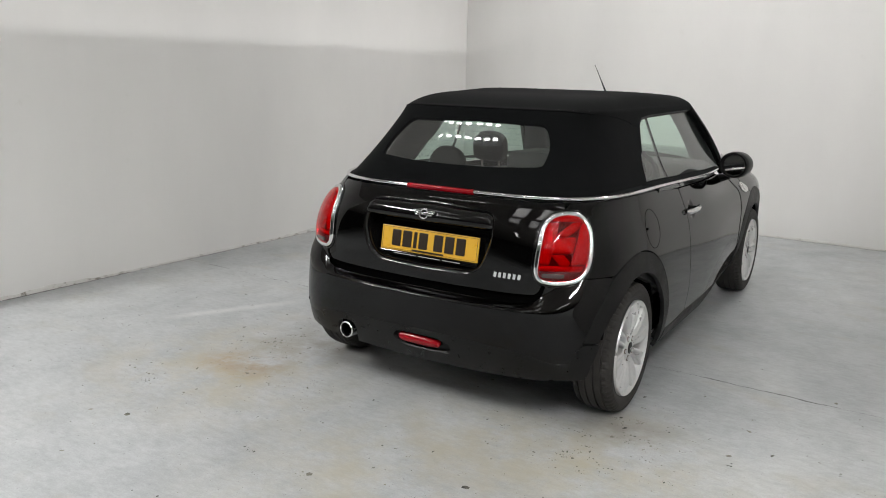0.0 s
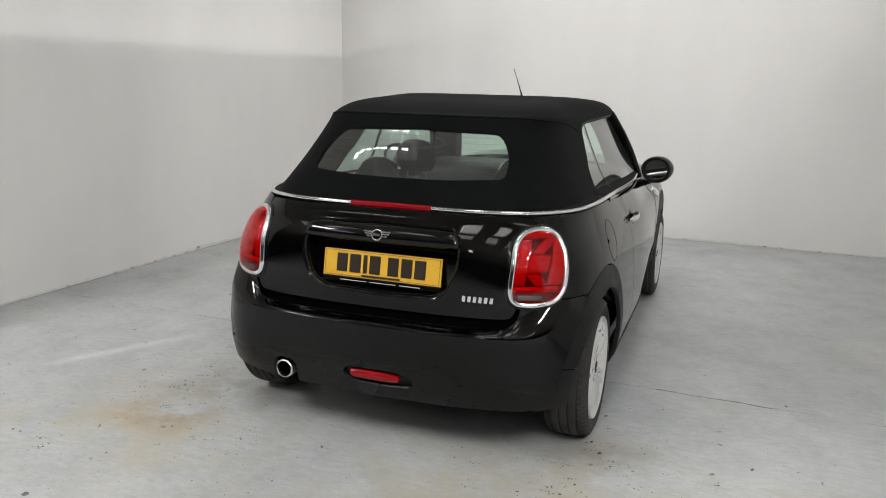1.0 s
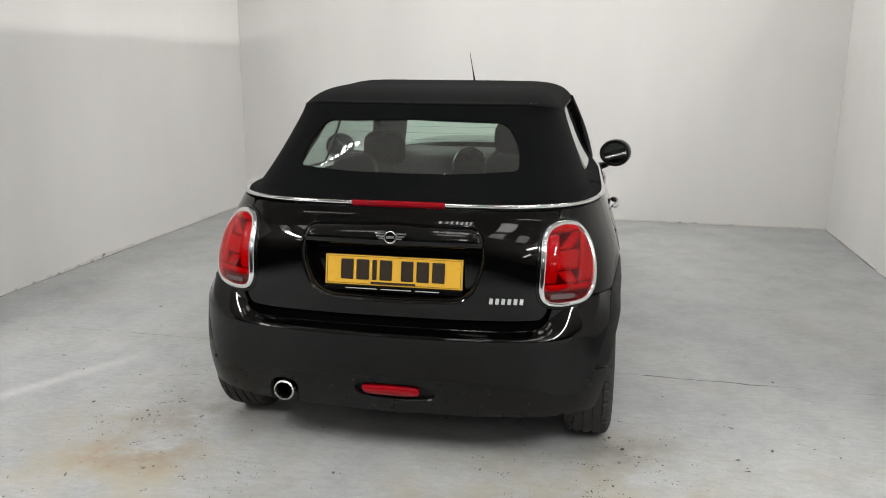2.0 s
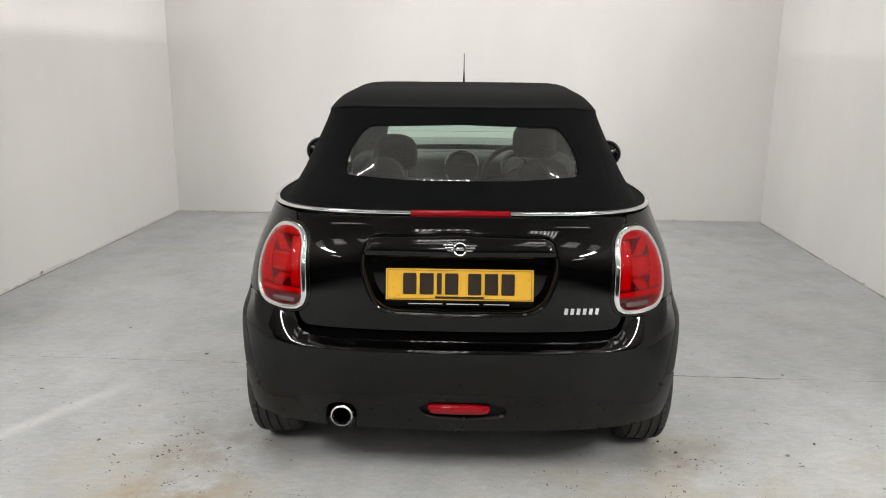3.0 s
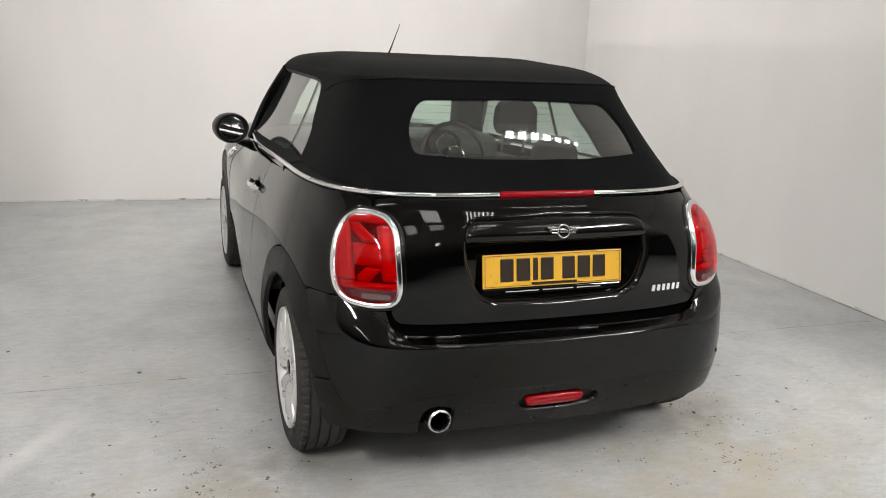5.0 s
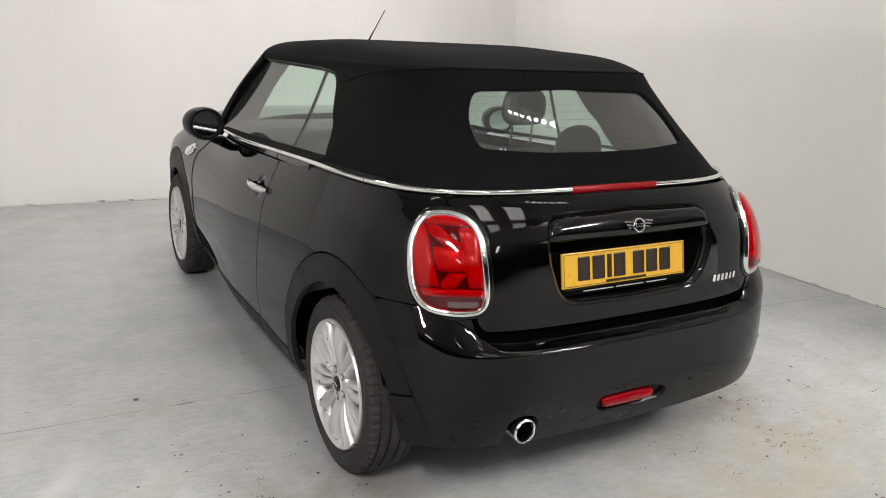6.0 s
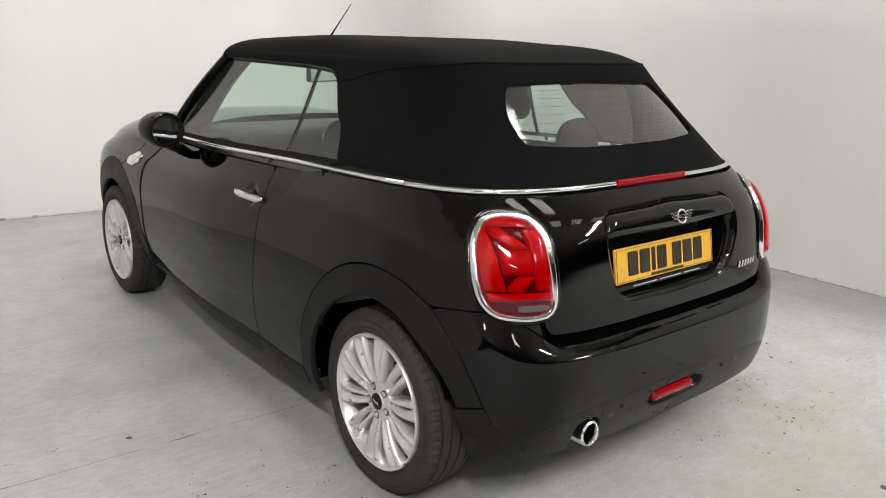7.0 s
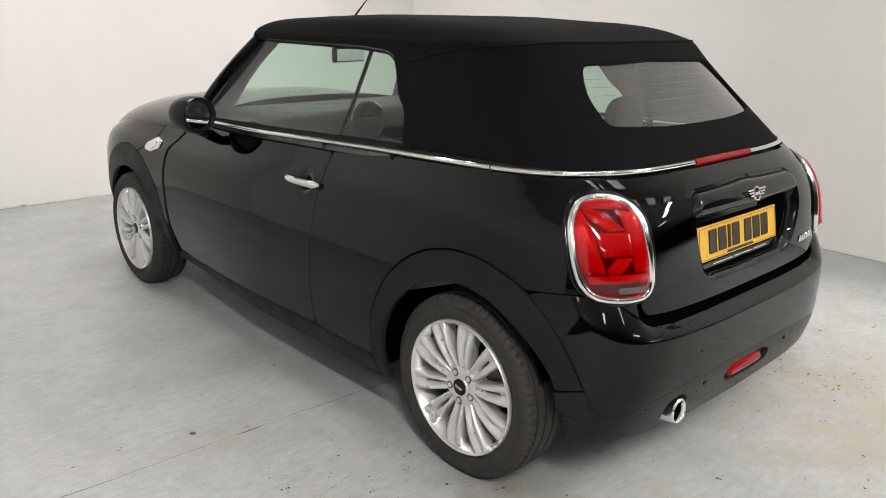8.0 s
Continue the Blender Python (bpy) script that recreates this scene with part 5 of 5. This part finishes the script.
crack(1.02, 1.6, lambda x: 0.634 - 0.0295 * x + 0.004 * math.sin(19 * x), 0.003, 0.012, 5)
crack(-1.3, -1.1, lambda x: 0.15 + 0.3 * (x + 1.3), 0.001, 0.004, 8)

# flakes and grit: loose flecks, and clusters of chipped paint
rnd = random.Random(11)
fv, ff = [], []


def fleck(x, y, size, flat):
    a0, k = rnd.uniform(0, 6.28), rnd.randint(4, 6)
    base, st, turn = len(fv), rnd.uniform(0.3, 0.9), rnd.uniform(0, 6.28)
    for i in range(k):
        a, r = a0 + 6.283 * i / k, size * rnd.uniform(0.6, 1.1)
        u, v = r * math.cos(a), st * r * math.sin(a)
        fv.append((x + u * math.cos(turn) - v * math.sin(turn), y + u * math.sin(turn) + v * math.cos(turn), 0.0012))
    fv.append((x, y, 0.0012 + (0.0003 if flat else min(0.003, size * 0.35))))
    ff.extend((base + i, base + (i + 1) % k, base + k) for i in range(k))


made = 0
while made < 1100:
    x, y = rnd.uniform(-2.6, 2.6), rnd.uniform(-3.2, 3.0)
    dens = 0.3 + noise.noise((x * 1.6, y * 1.6, 4.0)) + (0.45 if -1.6 < y < 0.5 else -0.3)
    if rnd.random() > max(0.02, dens) * 0.8:
        continue
    made += 1
    fleck(x, y, rnd.choice((0.0018, 0.002, 0.0025, 0.003, 0.004, 0.006)) * rnd.uniform(0.6, 1.2), False)
# where the paint is worn: by the rear wheels and across the bay's mouth
WORN = [(-1.0, -0.52, 0.24, 0.14, 80), (-0.98, -0.20, 0.16, 0.12, 95), (-1.2, -0.30, 0.10, 0.05, 60), (-1.15, 0.15, 0.2, 0.16, 60), (0.98, -0.16, 0.10, 0.16, 110), (0.95, -0.45, 0.22, 0.14, 110), (0.62, -0.55, 0.22, 0.12, 70), (-0.55, -0.62, 0.25, 0.12, 60), (1.5, -0.2, 0.35, 0.2, 50), (-1.3, -0.9, 0.35, 0.2, 60), (0.2, -1.2, 0.5, 0.25, 70), (-1.7, 0.5, 0.4, 0.35, 40)]
for x, y, wide, tall, count in WORN:
    for k in range(count // 4):
        px, py = x + rnd.gauss(0, wide), y + rnd.gauss(0, tall)
        for i in range(rnd.randint(1, 8)):
            fleck(px + rnd.gauss(0, 0.018), py + rnd.gauss(0, 0.010), rnd.choice((0.002, 0.003, 0.004, 0.006, 0.009)) * rnd.uniform(0.6, 1.1), True)
for k in range(46):
    fleck(rnd.uniform(-2.4, 2.2), rnd.uniform(-2.4, 1.2), rnd.uniform(0.008, 0.02), True)
grit_mat = material("dark_grit", grey(0.05), 0.9)
grit_mat.node_tree.links.new(ramp(grit_mat, tex_noise(grit_mat, 9.0), [(0.38, (0.045, 0.045, 0.038)), (0.5, (0.14, 0.135, 0.11)), (0.66, (0.28, 0.265, 0.22))]), grit_mat.node_tree.nodes["Principled BSDF"].inputs["Base Color"])
tagged(mesh_object("floor_grit", fv, ff, grit_mat, None, smooth=False), "dark flecks and chips scattered over the painted floor", "debris", kind="stuff")


def wall_foot(name, p0, p1, inward, seed, lift):
    """The chipped foot of a wall: a thin ragged band of bare plaster."""
    p0, p1, inward = Vector(p0), Vector(p1), Vector(inward)
    n = int((p1 - p0).length / 0.012)
    verts, faces = [], []
    for i in range(n + 1):
        p = p0.lerp(p1, i / n)
        s_ = i * 0.012
        h = 0.010 + lift * max(0.0, noise.noise((s_ * 1.1, seed, 0)) * 1.3 + noise.noise((s_ * 9, seed, 2)) * 0.5) + 0.006 * abs(noise.noise((s_ * 30, seed, 5)))
        verts += [p + inward * 0.005 + Vector((0, 0, 0.0005)), p + inward * 0.003 + Vector((0, 0, h)), p + Vector((0, 0, h + 0.004))]
    for i in range(n):
        faces += [(3 * i, 3 * i + 3, 3 * i + 4, 3 * i + 1), (3 * i + 1, 3 * i + 4, 3 * i + 5, 3 * i + 2)]
    ob = mesh_object(name, verts, faces, chip_mat, None, smooth=False)
    ob.matrix_basis = room_m
    return tagged(ob, "chipped and dirty plaster along the wall foot", "trim", kind="structure")


wall_foot("trim", (BAY_L, BAY_F, 0), (BAY_L, BAY_B, 0), (1, 0, 0), 2.0, 0.032)
wall_foot("trim", (BAY_L, BAY_B, 0), (BAY_R, BAY_B, 0), (0, -1, 0), 7.0, 0.014)
wall_foot("trim", (BAY_R, BAY_F, 0), (BAY_R, BAY_B, 0), (-1, 0, 0), 12.0, 0.012)


def foot_line(p0, p1, inward, seed):
    """A thin dark line along the wall foot, of uneven width."""
    p0, p1, inward = Vector(p0), Vector(p1), Vector(inward)
    n = int((p1 - p0).length / 0.02)
    verts, faces = [], []
    for i in range(n + 1):
        p, s_ = p0.lerp(p1, i / n), i * 0.02
        w = 0.004 + 0.008 * max(0.0, noise.noise((s_ * 2.0, seed, 1)) + 0.3) + 0.004 * abs(noise.noise((s_ * 21, seed, 4)))
        verts += [p + inward * 0.004 + Vector((0, 0, 0.001)), p + inward * (0.005 + w) + Vector((0, 0, 0.001))]
        if i and noise.noise((s_ * 3.1, seed, 8)) > -0.3:
            faces.append((2 * i - 2, 2 * i - 1, 2 * i + 1, 2 * i))
    ob = mesh_object("trim", verts, faces, crack_mat, None, smooth=False)
    ob.matrix_basis = room_m
    return tagged(ob, "thin dark line along the wall foot", "trim", kind="structure")


foot_line((BAY_L, BAY_F, 0), (BAY_L, BAY_B, 0), (1, 0, 0), 3.0)
foot_line((BAY_L, BAY_B, 0), (BAY_R, BAY_B, 0), (0, -1, 0), 5.0)
foot_line((BAY_R, BAY_F, 0), (BAY_R, BAY_B, 0), (-1, 0, 0), 9.0)
